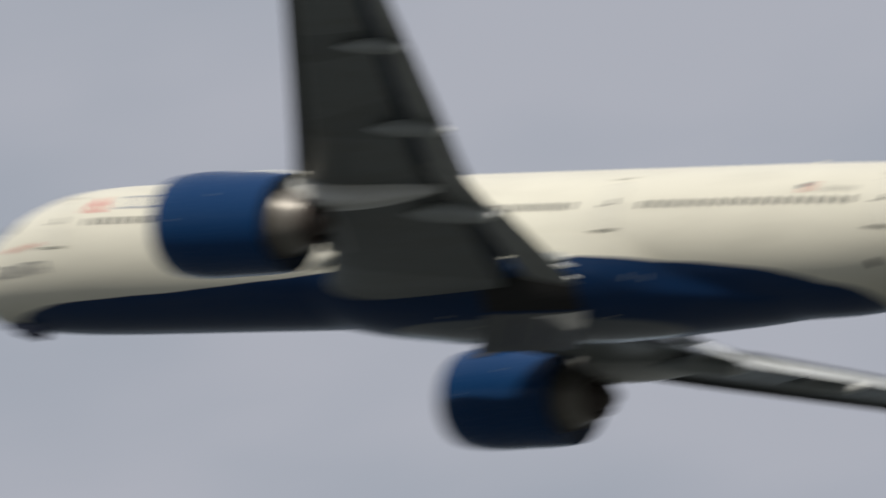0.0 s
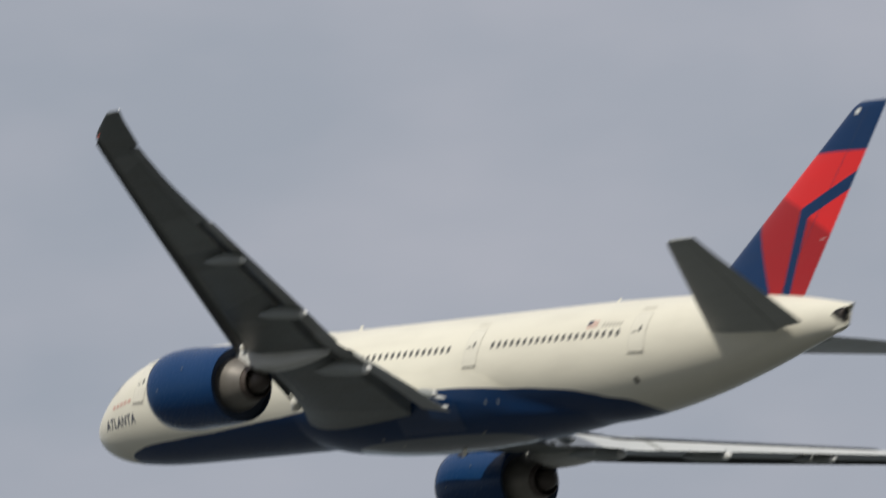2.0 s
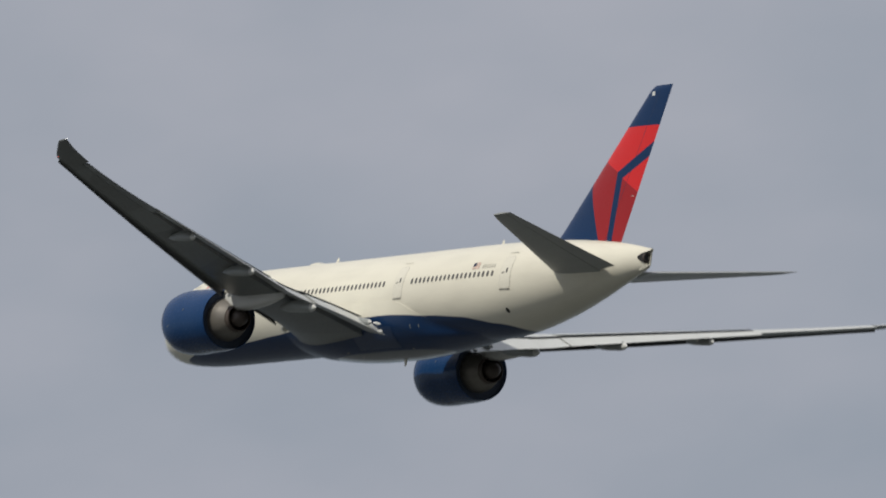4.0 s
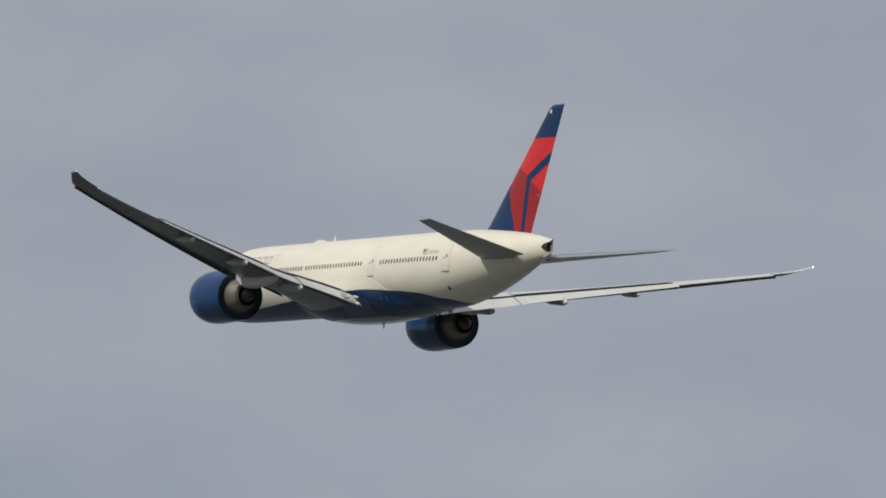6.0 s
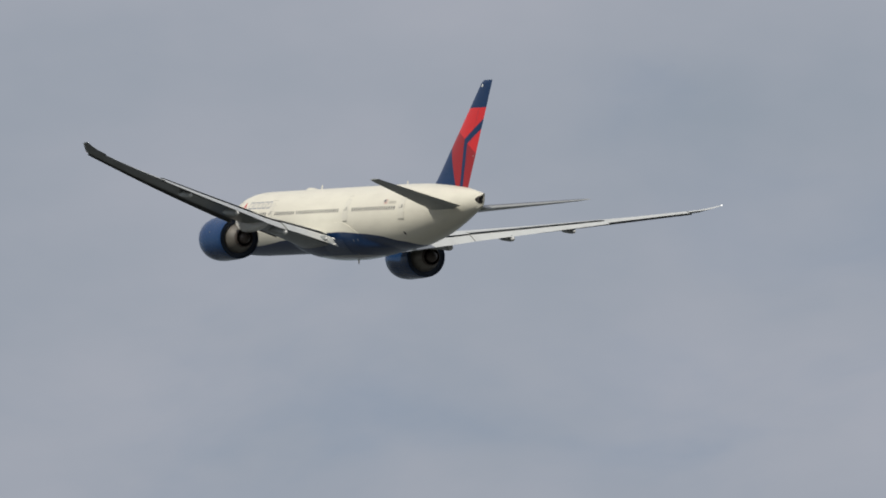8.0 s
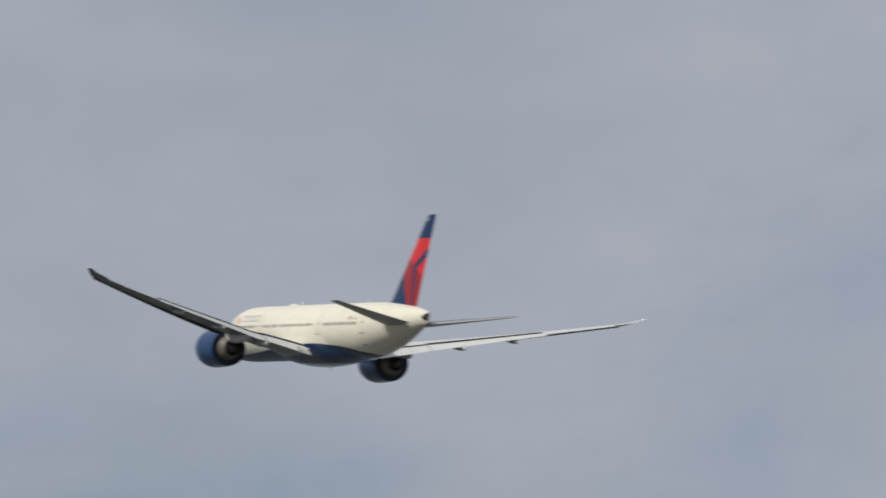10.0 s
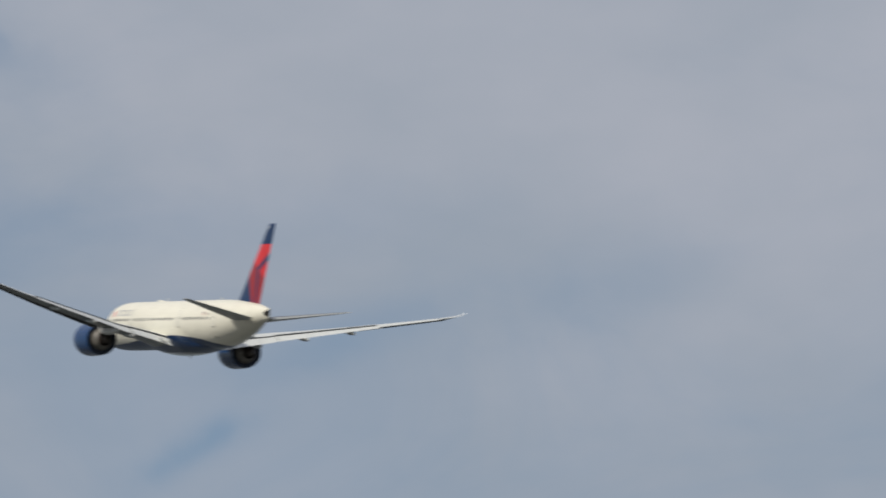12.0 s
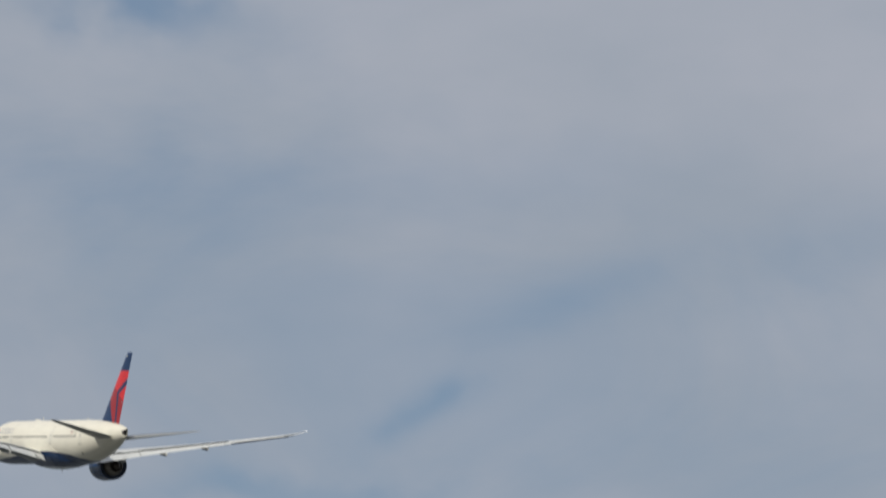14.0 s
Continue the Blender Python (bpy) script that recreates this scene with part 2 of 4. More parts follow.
def livery(name, grey_below=None):
    """White over blue, parted along the paint line; the keel of the wing fairing is grey."""
    m, nt, bsdf, co = start(name)
    sep = nt.nodes.new("ShaderNodeSeparateXYZ")
    nt.links.new(co, sep.inputs[0])
    ramp = nt.nodes.new("ShaderNodeValToRGB")
    ramp.color_ramp.interpolation = "CARDINAL"
    els = ramp.color_ramp.elements
    els.remove(els[1])
    for k, (x, z) in enumerate(PAINT_LINE):
        e = els[0] if k == 0 else els.new(x / 64.0)
        e.position = x / 64.0
        v = (z + 4.0) / 4.0
        e.color = (v, v, v, 1)
    nt.links.new(mathed(nt, "DIVIDE", sep.outputs[0], 64.0), ramp.inputs[0])
    line = mathed(nt, "SUBTRACT", mathed(nt, "MULTIPLY", ramp.outputs[0], 4.0), 4.0)
    over = mathed(nt, "SUBTRACT", sep.outputs[2], line)
    colour = mixed(nt, ranged(nt, over, -0.012, 0.012, 0.0, 1.0), BLUE_C, WHITE_C)
    if grey_below is not None:
        keel = ranged(nt, sep.outputs[2], grey_below - 0.02, grey_below + 0.02, 1.0, 0.0)
        colour = mixed(nt, keel, colour, GREY_C)
    finish(nt, bsdf, co, colour, 0.34, 0.0, 0.08, 0.03 if grey_below is None else 0.008, 0.0)
    if grey_below is not None:  # polished keel
        nt.links.new(mathed(nt, "MULTIPLY", keel, 0.7), bsdf.inputs["Coat Weight"])
    bsdf.inputs["Specular IOR Level"].default_value = 0.2
    return m


def fin_livery():
    """Blue fin with the red facets of the tail device, each a convex patch in the plane of the fin."""
    m, nt, bsdf, co = start("fin_paint")
    sep = nt.nodes.new("ShaderNodeSeparateXYZ")
    nt.links.new(co, sep.inputs[0])
    colour = BLUE_C
    bright, deep = (0.62, 0.024, 0.026, 1), (0.31, 0.017, 0.021, 1)
    patches = [
        (bright, [(55.9, 8.25), (57.84, 7.33), (63.6, 10.2), (57.5, 10.2)]),
        (deep, [(54.09, 8.25), (55.9, 8.25), (57.84, 7.33), (57.3, 2.4), (56.7, 2.4)]),
        (bright, [(58.44, 6.89), (62.5, 4.72), (62.5, 8.88)]),
        (deep, [(58.44, 6.89), (57.83, 2.4), (62.5, 2.4), (62.5, 4.72)]),
    ]
    for tone, pts in patches:
        pts = [(x + 0.03, z - 0.33) for x, z in pts]
        cx = sum(p[0] for p in pts) / len(pts)
        cz = sum(p[1] for p in pts) / len(pts)
        mask = None
        for (x0, z0), (x1, z1) in zip(pts, pts[1:] + pts[:1]):
            a, b = z1 - z0, x0 - x1
            n = math.hypot(a, b)
            a, b = a / n, b / n
            c = -(a * x0 + b * z0)
            if a * cx + b * cz + c < 0:
                a, b, c = -a, -b, -c
            side = mathed(nt, "ADD", mathed(nt, "ADD", mathed(nt, "MULTIPLY", sep.outputs[0], a), mathed(nt, "MULTIPLY", sep.outputs[2], b)), c)
            inside = ranged(nt, side, -0.015, 0.015, 0.0, 1.0)
            mask = inside if mask is None else mathed(nt, "MULTIPLY", mask, inside)
        colour = mixed(nt, mask, colour, tone)
    finish(nt, bsdf, co, colour, 0.34, 0.0, 0.05, 0.02, 0.0)
    bsdf.inputs["Specular IOR Level"].default_value = 0.22
    return m


M_BODY = livery("body_paint")
M_FAIRING = livery("fairing_paint", -3.56)
M_FIN = fin_livery()
M_WHITE = paint("white_paint", WHITE_C[:3], 0.32, coat=0.25)
M_DOORSKIN = paint("door_blue", BLUE_C[:3], 0.34, grime=0.08)
# brighter copy of the body blue, with the sun on the cowls mixed in
M_BLUE = paint("nacelle_blue", (0.0062, 0.041, 0.132), 0.24, grime=0.02, coat=0.0)
M_BLUE.node_tree.nodes["Principled BSDF"].inputs["Specular IOR Level"].default_value = 0.2
M_RED = paint("red_paint", (0.58, 0.02, 0.03), 0.35, grime=0.03)
M_NAVY = paint("navy_paint", (0.012, 0.02, 0.06), 0.4, grime=0.03)
M_TITLE = paint("title_blue", (0.25, 0.27, 0.34), 0.4, grime=0.03)
M_FADED = paint("faded_red_script", (0.62, 0.36, 0.30), 0.4, grime=0.03)
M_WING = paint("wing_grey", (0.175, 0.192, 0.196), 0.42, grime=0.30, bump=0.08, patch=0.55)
M_FLAP = paint("flap_grey", (0.26, 0.27, 0.265), 0.4, grime=0.25, bump=0.06)
M_PALE = paint("pylon_paint", (0.58, 0.59, 0.58), 0.4, grime=0.2, bump=0.05)
M_DOOR = paint("gear_door_grey", (0.11, 0.118, 0.122), 0.45, grime=0.25, bump=0.05)
# wing grey made darker: the slats' shade is put into the colour
M_SLAT = paint("slat_grey", (0.10, 0.108, 0.112), 0.42, grime=0.2, bump=0.05)
M_POD = paint("pod_grey", (0.28, 0.30, 0.30), 0.4, grime=0.2, bump=0.05)
M_TAIL = paint("tailplane_grey", (0.34, 0.355, 0.35), 0.42, grime=0.12, bump=0.05)
# on the wings' upper faces this paler grey stands in for sun
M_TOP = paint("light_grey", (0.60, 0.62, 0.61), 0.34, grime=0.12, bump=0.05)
M_METAL = paint("bare_metal", (0.55, 0.53, 0.50), 0.35, metal=0.9, grime=0.25)
M_CORE = paint("core_cowl_metal", (0.22, 0.206, 0.188), 0.40, metal=0.35, grime=0.35)
M_NOZZLE = paint("nozzle_metal", (0.09, 0.07, 0.062), 0.5, metal=0.2, grime=0.4)
M_HOT = paint("heat_tinted_metal", (0.07, 0.056, 0.05), 0.5, metal=0.2, grime=0.4)
M_DARK = paint("dark_cavity", (0.012, 0.012, 0.013), 0.7, grime=0.0, bump=0.0)
# dark blue that paints shade into the bypass duct and the flap slot
M_GAP_SHADE = paint("gap_shade", (0.05, 0.070, 0.115), 0.6, grime=0.2, bump=0.0)
M_GLASS = paint("dark_window_glass", (0.14, 0.137, 0.125), 0.18, grime=0.0, bump=0.0)
M_LINE = paint("door_line_grey", (0.50, 0.485, 0.42), 0.5, grime=0.1, bump=0.0)
M_SEAM = paint("seam_grey", (0.26, 0.25, 0.22), 0.5, grime=0.1, bump=0.0)
M_LAMP = glow("white_light", (1.0, 0.97, 0.9), 3.0)
M_LAMP_RED = glow("red_light", (1.0, 0.16, 0.10), 0.8)


def ground_paint():
    m, nt, bsdf, co = start("grass_and_scrub")
    wide = linked_noise(nt, 0.004, 6.0, co)
    fine = linked_noise(nt, 0.4, 5.0, co)
    base = mixed(nt, ranged(nt, wide, 0.35, 0.65, 0.0, 1.0), (0.062, 0.068, 0.064, 1), (0.098, 0.100, 0.102, 1))
    nt.links.new(mixed(nt, ranged(nt, fine, 0.3, 0.7, 0.0, 0.6), base, (0.060, 0.068, 0.055, 1)), bsdf.inputs["Base Color"])
    bsdf.inputs["Roughness"].default_value = 0.95
    return m


# ---- building helpers ----
def part(name, bm, material, parent, label="", sharp=35):
    me = bpy.data.meshes.new(name)
    bmesh.ops.recalc_face_normals(bm, faces=bm.faces)
    bm.to_mesh(me)
    bm.free()
    for p in me.polygons:
        p.use_smooth = True
    me.set_sharp_from_angle(angle=radians(sharp))
    for m in material if isinstance(material, (list, tuple)) else [material]:
        me.materials.append(m)
    ob = new(name, me)
    ob.parent = parent
    if label:
        tagged(ob, label)
    return ob


def sunlit_tops(ob, steep=0.3):
    """Second, paler material on the faces that look up: sunlight put into their colour."""
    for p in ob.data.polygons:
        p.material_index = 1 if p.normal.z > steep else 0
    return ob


def loft(rings, cap=True, closed=True):
    """A skin over rings of equally many points."""
    bm = bmesh.new()
    rows = [[bm.verts.new(p) for p in ring] for ring in rings]
    n = len(rows[0])
    for a, b in zip(rows, rows[1:]):
        for i in range(n if closed else n - 1):
            j = (i + 1) % n
            bm.faces.new((a[i], a[j], b[j], b[i]))
    if cap:
        bm.faces.new(rows[0])
        bm.faces.new(list(reversed(rows[-1])))
    return bm


def lathe(profile, centre, segments=64):
    """Turn a profile of (station, radius) round an axis along x."""
    cx, cy, cz = centre
    rings = []
    for x, r in profile:
        rings.append([(cx + x, cy + r * math.cos(2 * math.pi * k / segments), cz + r * math.sin(2 * math.pi * k / segments)) for k in range(segments)])
    return loft(rings, cap=False)


def between(table, x):
    """Smooth value at x from a table of (x, values...)."""
    xs = [row[0] for row in table]
    if x <= xs[0]:
        return table[0][1:]
    if x >= xs[-1]:
        return table[-1][1:]
    k = max(i for i in range(len(xs) - 1) if xs[i] <= x)
    p0, p1, p2, p3 = (table[min(max(i, 0), len(xs) - 1)] for i in (k - 1, k, k + 1, k + 2))
    u = (x - p1[0]) / (p2[0] - p1[0])
    out = []
    for c in range(1, len(p1)):
        h = p2[0] - p1[0]
        m1 = (p2[c] - p0[c]) / max(p2[0] - p0[0], 1e-6) * h
        m2 = (p3[c] - p1[c]) / max(p3[0] - p1[0], 1e-6) * h
        out.append((2 * u**3 - 3 * u**2 + 1) * p1[c] + (u**3 - 2 * u**2 + u) * m1 + (-2 * u**3 + 3 * u**2) * p2[c] + (u**3 - u**2) * m2)
    return out


# ---- the airliner: x runs aft from the nose, y to starboard, z up ----
airliner = tagged(new("airliner"), "white wide-body jet airliner with blue belly and red tail climbing", "airplane")

# station, crown, keel, half width
BODY = [(0.4, -1.12, -1.20, 0.05), (0.5, -0.78, -1.60, 0.46), (0.85, -0.34, -2.02, 0.94), (1.3, 0.06, -2.32, 1.32), (2.2, 0.78, -2.65, 1.84), (3.1, 1.52, -2.83, 2.2),
        (4.0, 2.12, -2.93, 2.46), (5.5, 2.68, -3.03, 2.77), (7.0, 2.95, -3.08, 2.96), (9.0, 3.08, -3.10, 3.07), (11.0, 3.10, -3.10, 3.10),
        (41.0, 3.10, -3.10, 3.10), (44.0, 3.10, -3.07, 3.08), (47.0, 3.08, -2.93, 2.98), (50.0, 3.03, -2.50, 2.75), (53.0, 2.92, -1.92, 2.38),
        (56.0, 2.72, -1.20, 1.88), (59.0, 2.44, -0.42, 1.25), (61.0, 2.16, 0.12, 0.76), (62.2, 1.95, 0.46, 0.40), (62.6, 1.87, 0.58, 0.26)]


def side(x, z):
    """Half width of the body at a station and height."""
    top, keel, w = between(BODY, x)
    zc, rz = (top + keel) / 2, (top - keel) / 2
    return w * math.sqrt(max(1 - ((z - zc) / rz) ** 2, 0.0))


def fuselage():
    stations = [0.4, 0.42, 0.5, 0.6, 0.72, 0.85, 1.05, 1.3, 1.8, 2.2, 2.6, 3.0, 3.5, 4.0, 4.7, 5.5, 6.2, 7.0, 8.0, 9.0, 10.0, 11.0]
    stations += [11.0 + 1.5 * k for k in range(1, 21)] + [42, 43, 44, 45, 46, 47, 48, 49, 50, 51, 52, 53, 54, 55, 56, 57, 58, 59, 60, 61, 61.6, 62.2, 62.6]
    rings = []
    for x in stations:
        top, keel, w = between(BODY, x)
        zc, rz = (top + keel) / 2, (top - keel) / 2
        rings.append([(x, w * math.sin(2 * math.pi * k / 72), zc + rz * math.cos(2 * math.pi * k / 72)) for k in range(72)])
    return part("fuselage", loft(rings), M_BODY, airliner, "glossy white fuselage with dark blue painted belly", 50)


body = fuselage()


def panel(x0, x1, z0, z1, hand, off, lean=0.0, nx=4, nz=8, corner=0.0):
    """A curved panel on the flank; lean slants its top aft; corner rounds its ends."""
    bm = bmesh.new()
    grid = []
    for j in range(nz + 1):
        v = j / nz
        z = z0 + (z1 - z0) * v
        inset = 0.0
        d = min(v, 1 - v) * (z1 - z0)
        if corner and d < corner:
            inset = corner - math.sqrt(max(corner**2 - (corner - d) ** 2, 0))
        a, b = x0 + inset + lean * v, x1 - inset + lean * v
        grid.append([bm.verts.new((a + (b - a) * i / nx, hand * (side(a + (b - a) * i / nx, z) + off), z)) for i in range(nx + 1)])
    for r0, r1 in zip(grid, grid[1:]):
        for i in range(nx):
            bm.faces.new((r0[i], r0[i + 1], r1[i + 1], r1[i]))
    return bm


# station, junction with the flank, keel, half width on the body's axis
FAIRING = [(20.4, -1.75, -3.02, 3.02), (21.5, -1.45, -3.20, 3.12), (23.0, -1.10, -3.43, 3.15), (25.0, -0.80, -3.64, 3.17), (27.0, -0.68, -3.80, 3.18), (29.5, -0.60, -3.90, 3.18),
           (32.0, -0.56, -3.91, 3.18), (34.3, -0.58, -3.88, 3.17), (36.1, -0.72, -3.79, 3.15), (37.4, -1.10, -3.70, 3.15), (38.4, -1.52, -3.60, 3.16), (40.5, -2.15, -3.42, 3.13),
           (42.5, -2.55, -3.22, 3.10), (44.5, -2.80, -3.00, 3.0)]
BOX = 2.12  # squareness of the fairing's section


def fairing_side(x, z):
    """Half width of the fairing at a station and height: it grows out of the body's skin below the junction."""
    top, keel, w = between(FAIRING, x)
    y = w * max(1 - min(abs(z / keel), 1.0) ** BOX, 0.0) ** (1 / BOX)
    f = min(max((top - z) / min(1.5, 0.7 * (top - keel)), 0.0), 1.0)
    crease = min(max((39.0 - x) / 1.0, 0.0), 1.0)  # a clear edge while it is above the paint line, then none
    f = f * (crease * (1.6 - 0.6 * f) + (1 - crease) * f * (3 - 2 * f))
    return (side(x, z) + 0.012 + 0.02 * crease) * (1 - f) + y * f


def belly_fairing():
    """The wing-to-body fairing: walls that leave the flank and curve under into a broad keel."""
    rings = []
    for i in range(61):
        x = 20.4 + 24.1 * i / 60
        top, keel, w = between(FAIRING, x)
        edge = side(x, top)
        half = [(max(edge - 0.35, 0.2), top - 0.05), (edge - 0.01, top + 0.006)]
        for k in range(49):
            z = top + (keel - top) * math.sin(math.pi / 2 * k / 48) ** 1.1
            half.append((fairing_side(x, z), z))
        half[-1] = (0.0, keel)
        ring = [(x, y, z) for y, z in half] + [(x, -y, z) for y, z in reversed(half[:-1])]
        rings.append(ring)
    return part("wing_fairing", loft(rings), M_FAIRING, airliner, "bulging blue and grey wing-root fairing", 60)


fairing = belly_fairing()
# pale stencils on the blue wall behind the wing
for x in (37.35, 37.42, 38.25, 38.32):
    rows = [[(xx, -fairing_side(xx, z) - 0.012, z) for xx in (x, x + 0.035)] for z in (-2.42, -2.30, -2.18)]
    part("stencil_bar", loft(rows, cap=False, closed=False), M_POD, fairing)

# ---- wings ----
PLAN = [  # span, leading edge, trailing edge, height of the chord line at the leading edge, thickness share, wash-out
    (0.0, 19.0, 35.3, -2.30, 0.13, 1.5), (3.0, 22.4, 35.2, -1.95, 0.13, 1.5), (6.0, 24.4, 35.1, -1.45, 0.12, 1.2), (9.5, 26.1, 35.0, -0.88, 0.11, 1.0), (11.0, 26.85, 35.1, -0.62, 0.108, 0.5),
    (14.0, 28.93, 36.2, -0.12, 0.104, -0.3), (18.0, 31.68, 37.65, 0.60, 0.10, -1.2), (22.0, 34.37, 39.07, 1.36, 0.10, -2.0), (26.0, 37.03, 40.5, 2.15, 0.10, -2.8),
    (29.5, 39.35, 42.2, 2.88, 0.10, -3.2), (31.0, 40.38, 43.2, 3.20, 0.10, -3.4), (31.3, 40.72, 43.38, 3.30, 0.10, -3.4), (31.7, 41.45, 43.6, 3.47, 0.09, -3.4), (32.4, 42.9, 44.0, 3.85, 0.09, -3.4)]


def half_thickness(u):
    return 5 * (0.2969 * math.sqrt(max(u, 0)) - 0.126 * u - 0.3516 * u * u + 0.2843 * u**3 - 0.1036 * u**4)


def section(y, hand, u0, u1, n=14, drop=0.0, shift=(0.0, 0.0), blunt=False, table=PLAN):
    """A ring of the wing's profile from chord share u0 to u1, turned down by drop degrees about u0."""
    le, te, z, tc, wash = between(table, y)
    chord = te - le
    us = [u0 + (u1 - u0) * (1 - math.cos(math.pi * k / n)) / 2 for k in range(n + 1)]
    def height(u, up):
        t = half_thickness(u) * tc
        if u0 > 0.3 and not blunt:  # a flap's own rounded nose
            w = (u - u0) / (u1 - u0)
            t *= min(1.0, math.sqrt(max(w, 0) / 0.22))
        camber = 0.012 * math.sin(math.pi * u)
        return camber + (t if up else -t * 0.9)
    lower = [(u, height(u, False)) for u in reversed(us)][1:None if u0 > 0 and blunt else -1]
    pts = [(u, height(u, True)) for u in us] + lower
    a = radians(drop)
    ring = []
    for u, h in pts:
        x, zz = (u - u0) * chord, h * chord
        x, zz = x * math.cos(a) + zz * math.sin(a), zz * math.cos(a) - x * math.sin(a)
        x, zz = x + u0 * chord + shift[0], zz + shift[1]
        w = radians(wash)
        ring.append((le + x * math.cos(w) + zz * math.sin(w), hand * y, z + zz * math.cos(w) - x * math.sin(w)))
    return ring


def span(y0, y1, step=0.8):
    n = max(2, round(abs(y1 - y0) / step))
    return [y0 + (y1 - y0) * k / n for k in range(n + 1)]


def canoe(length, width, depth, nose, hand, y):
    """A flap-track fairing: a slender pod, pointed ahead and blunt behind, its tail drooping with the flap."""
    rings = []
    for k in range(29):
        u = k / 28
        r = math.sin(math.pi * 0.5 * min(u / 0.5, 1.0)) ** 0.75 if u < 0.5 else (1 - ((u - 0.5) / 0.5) ** 4.0) ** 0.7
        r = max(r, 0.03)
        droop = 0.30 * depth * max(0.0, (u - 0.45) / 0.55) ** 1.3
        rings.append([(nose[0] + length * u, hand * y + width / 2 * r * math.cos(2 * math.pi * j / 16), nose[2] - droop + depth / 2 * r * math.sin(2 * math.pi * j / 16)) for j in range(16)])
    return loft(rings)


def under(y, x):
    """Height of the wing's lower skin."""
    le, te, z, tc, wash = between(PLAN, y)
    u = min(max((x - le) / (te - le), 0), 1)
    return z - (x - le) * math.sin(radians(wash)) - half_thickness(u) * tc * (te - le) * 0.9


def wing(hand):
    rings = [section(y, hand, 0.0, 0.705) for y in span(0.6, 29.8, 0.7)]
    w = sunlit_tops(part("wing", loft(rings), [M_WING, M_TOP], airliner, "grey weathered swept wing, its sunlit top and shaded underside put into the colour", 40))
    sunlit_tops(part("raked_wingtip", loft([section(y, hand, 0.0, 1.0) for y in span(29.8, 32.4, 0.13)]), [M_WING, M_TOP], w))
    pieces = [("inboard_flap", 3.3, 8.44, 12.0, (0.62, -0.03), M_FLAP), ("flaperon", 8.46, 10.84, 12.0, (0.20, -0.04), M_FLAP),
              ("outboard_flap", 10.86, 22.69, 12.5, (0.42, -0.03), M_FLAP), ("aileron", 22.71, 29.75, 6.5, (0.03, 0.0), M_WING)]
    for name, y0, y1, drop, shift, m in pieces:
        sunlit_tops(part(name, loft([section(y, hand, 0.735 if drop > 8 else 0.702, 1.0, 10, drop, shift, blunt=drop < 8) for y in span(y0, y1, 0.9)]), [m, M_TOP], w, "grey lowered trailing-edge surface" if drop > 8 else ""))
    for x0, z0, size in ((34.5, -2.12, 0.95), (35.3, -2.70, 0.5)):
        rows = []
        for k in range(9):
            u = k / 8
            r = max(math.sin(math.pi * min(u * 0.75 + 0.2, 1.0)), 0.05)
            rows.append([(x0 + size * u, hand * (3.6 + 0.12 * r * math.cos(2 * math.pi * j / 12)), z0 - 0.16 * size * u + 0.10 * r * math.sin(2 * math.pi * j / 12)) for j in range(12)])
        part("flap_end_seal", loft(rows), M_PALE, w, "pale rounded seal at the flap's inner end")
    # spoiler panels over the flaps
    for y0, y1 in ((3.6, 6.1), (6.15, 8.5), (11.0, 13.8), (13.85, 16.7), (16.75, 19.6), (19.65, 22.5)):
        quad = []
        for y in (y0, y1):
            le, te, z, tc, wash = between(PLAN, y)
            for u in (0.66, 0.80):
                quad.append((le + u * (te - le), hand * y, z - u * (te - le) * math.sin(radians(wash)) + half_thickness(u) * tc * (te - le) + 0.055 + 0.02 * (te - le) * 0.4))
        a, b, c, d = quad
        rows = [[a, b, d, c], [(p[0], p[1], p[2] + 0.03) for p in (a, b, d, c)]]
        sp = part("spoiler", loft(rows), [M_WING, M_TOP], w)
        sunlit_tops(sp, 0.6)
    # slats drooped ahead of the leading edge
    for y0, y1 in ((5.2, 8.3), (11.0, 14.94), (14.96, 18.94), (18.96, 22.94), (22.96, 26.64), (26.66, 30.9)):
        rings = []
        sag, tilt = (0.004, 6) if y0 < 10 else (0.036, 12)
        for y in span(y0, y1, 1.0):
            le, te, z, tc, wash = between(PLAN, y)
            c = te - le
            pts = []
            for u in (0.11, 0.07, 0.04, 0.015, 0.003):
                pts.append((u, half_thickness(u) * tc + 0.004))
            pts.append((0.0, 0.0))
            for u in (0.003, 0.015, 0.03):
                pts.append((u, -half_thickness(u) * tc * 0.9 - 0.004))
            inner = [(u + 0.010, h * 0.72) for u, h in reversed(pts)]
            ring = []
            a = radians(tilt)
            for u, h in pts + inner:
                x, zz = u * c, h * c
                x, zz = x * math.cos(a) - zz * math.sin(a) * -1, zz * math.cos(a) - (x - 0.1 * c) * math.sin(a) * -1
                ring.append((le + x - 0.014 * c - 0.02, hand * y, z + zz - sag * c))
            rings.append(ring)
        part("slat", loft(rings), M_SLAT, w)
        # pale strip behind the slat on the lower skin, painted as a lit edge
        rows = []
        for y in span(y0 + 0.05, y1 - 0.05, 0.5):
            le, te, z, tc, wash = between(PLAN, y)
            c = te - le
            row = []
            for u in (0.098, 0.110, 0.122):
                h = (0.012 * math.sin(math.pi * u) - half_thickness(u) * tc * 0.9) * c
                a = radians(wash)
                row.append((le + u * c * math.cos(a) + h * math.sin(a), hand * y, z + h * math.cos(a) - u * c * math.sin(a) - 0.012))
            rows.append(row)
        part("slat_seal", loft(rows, cap=False, closed=False), M_FLAP, w)
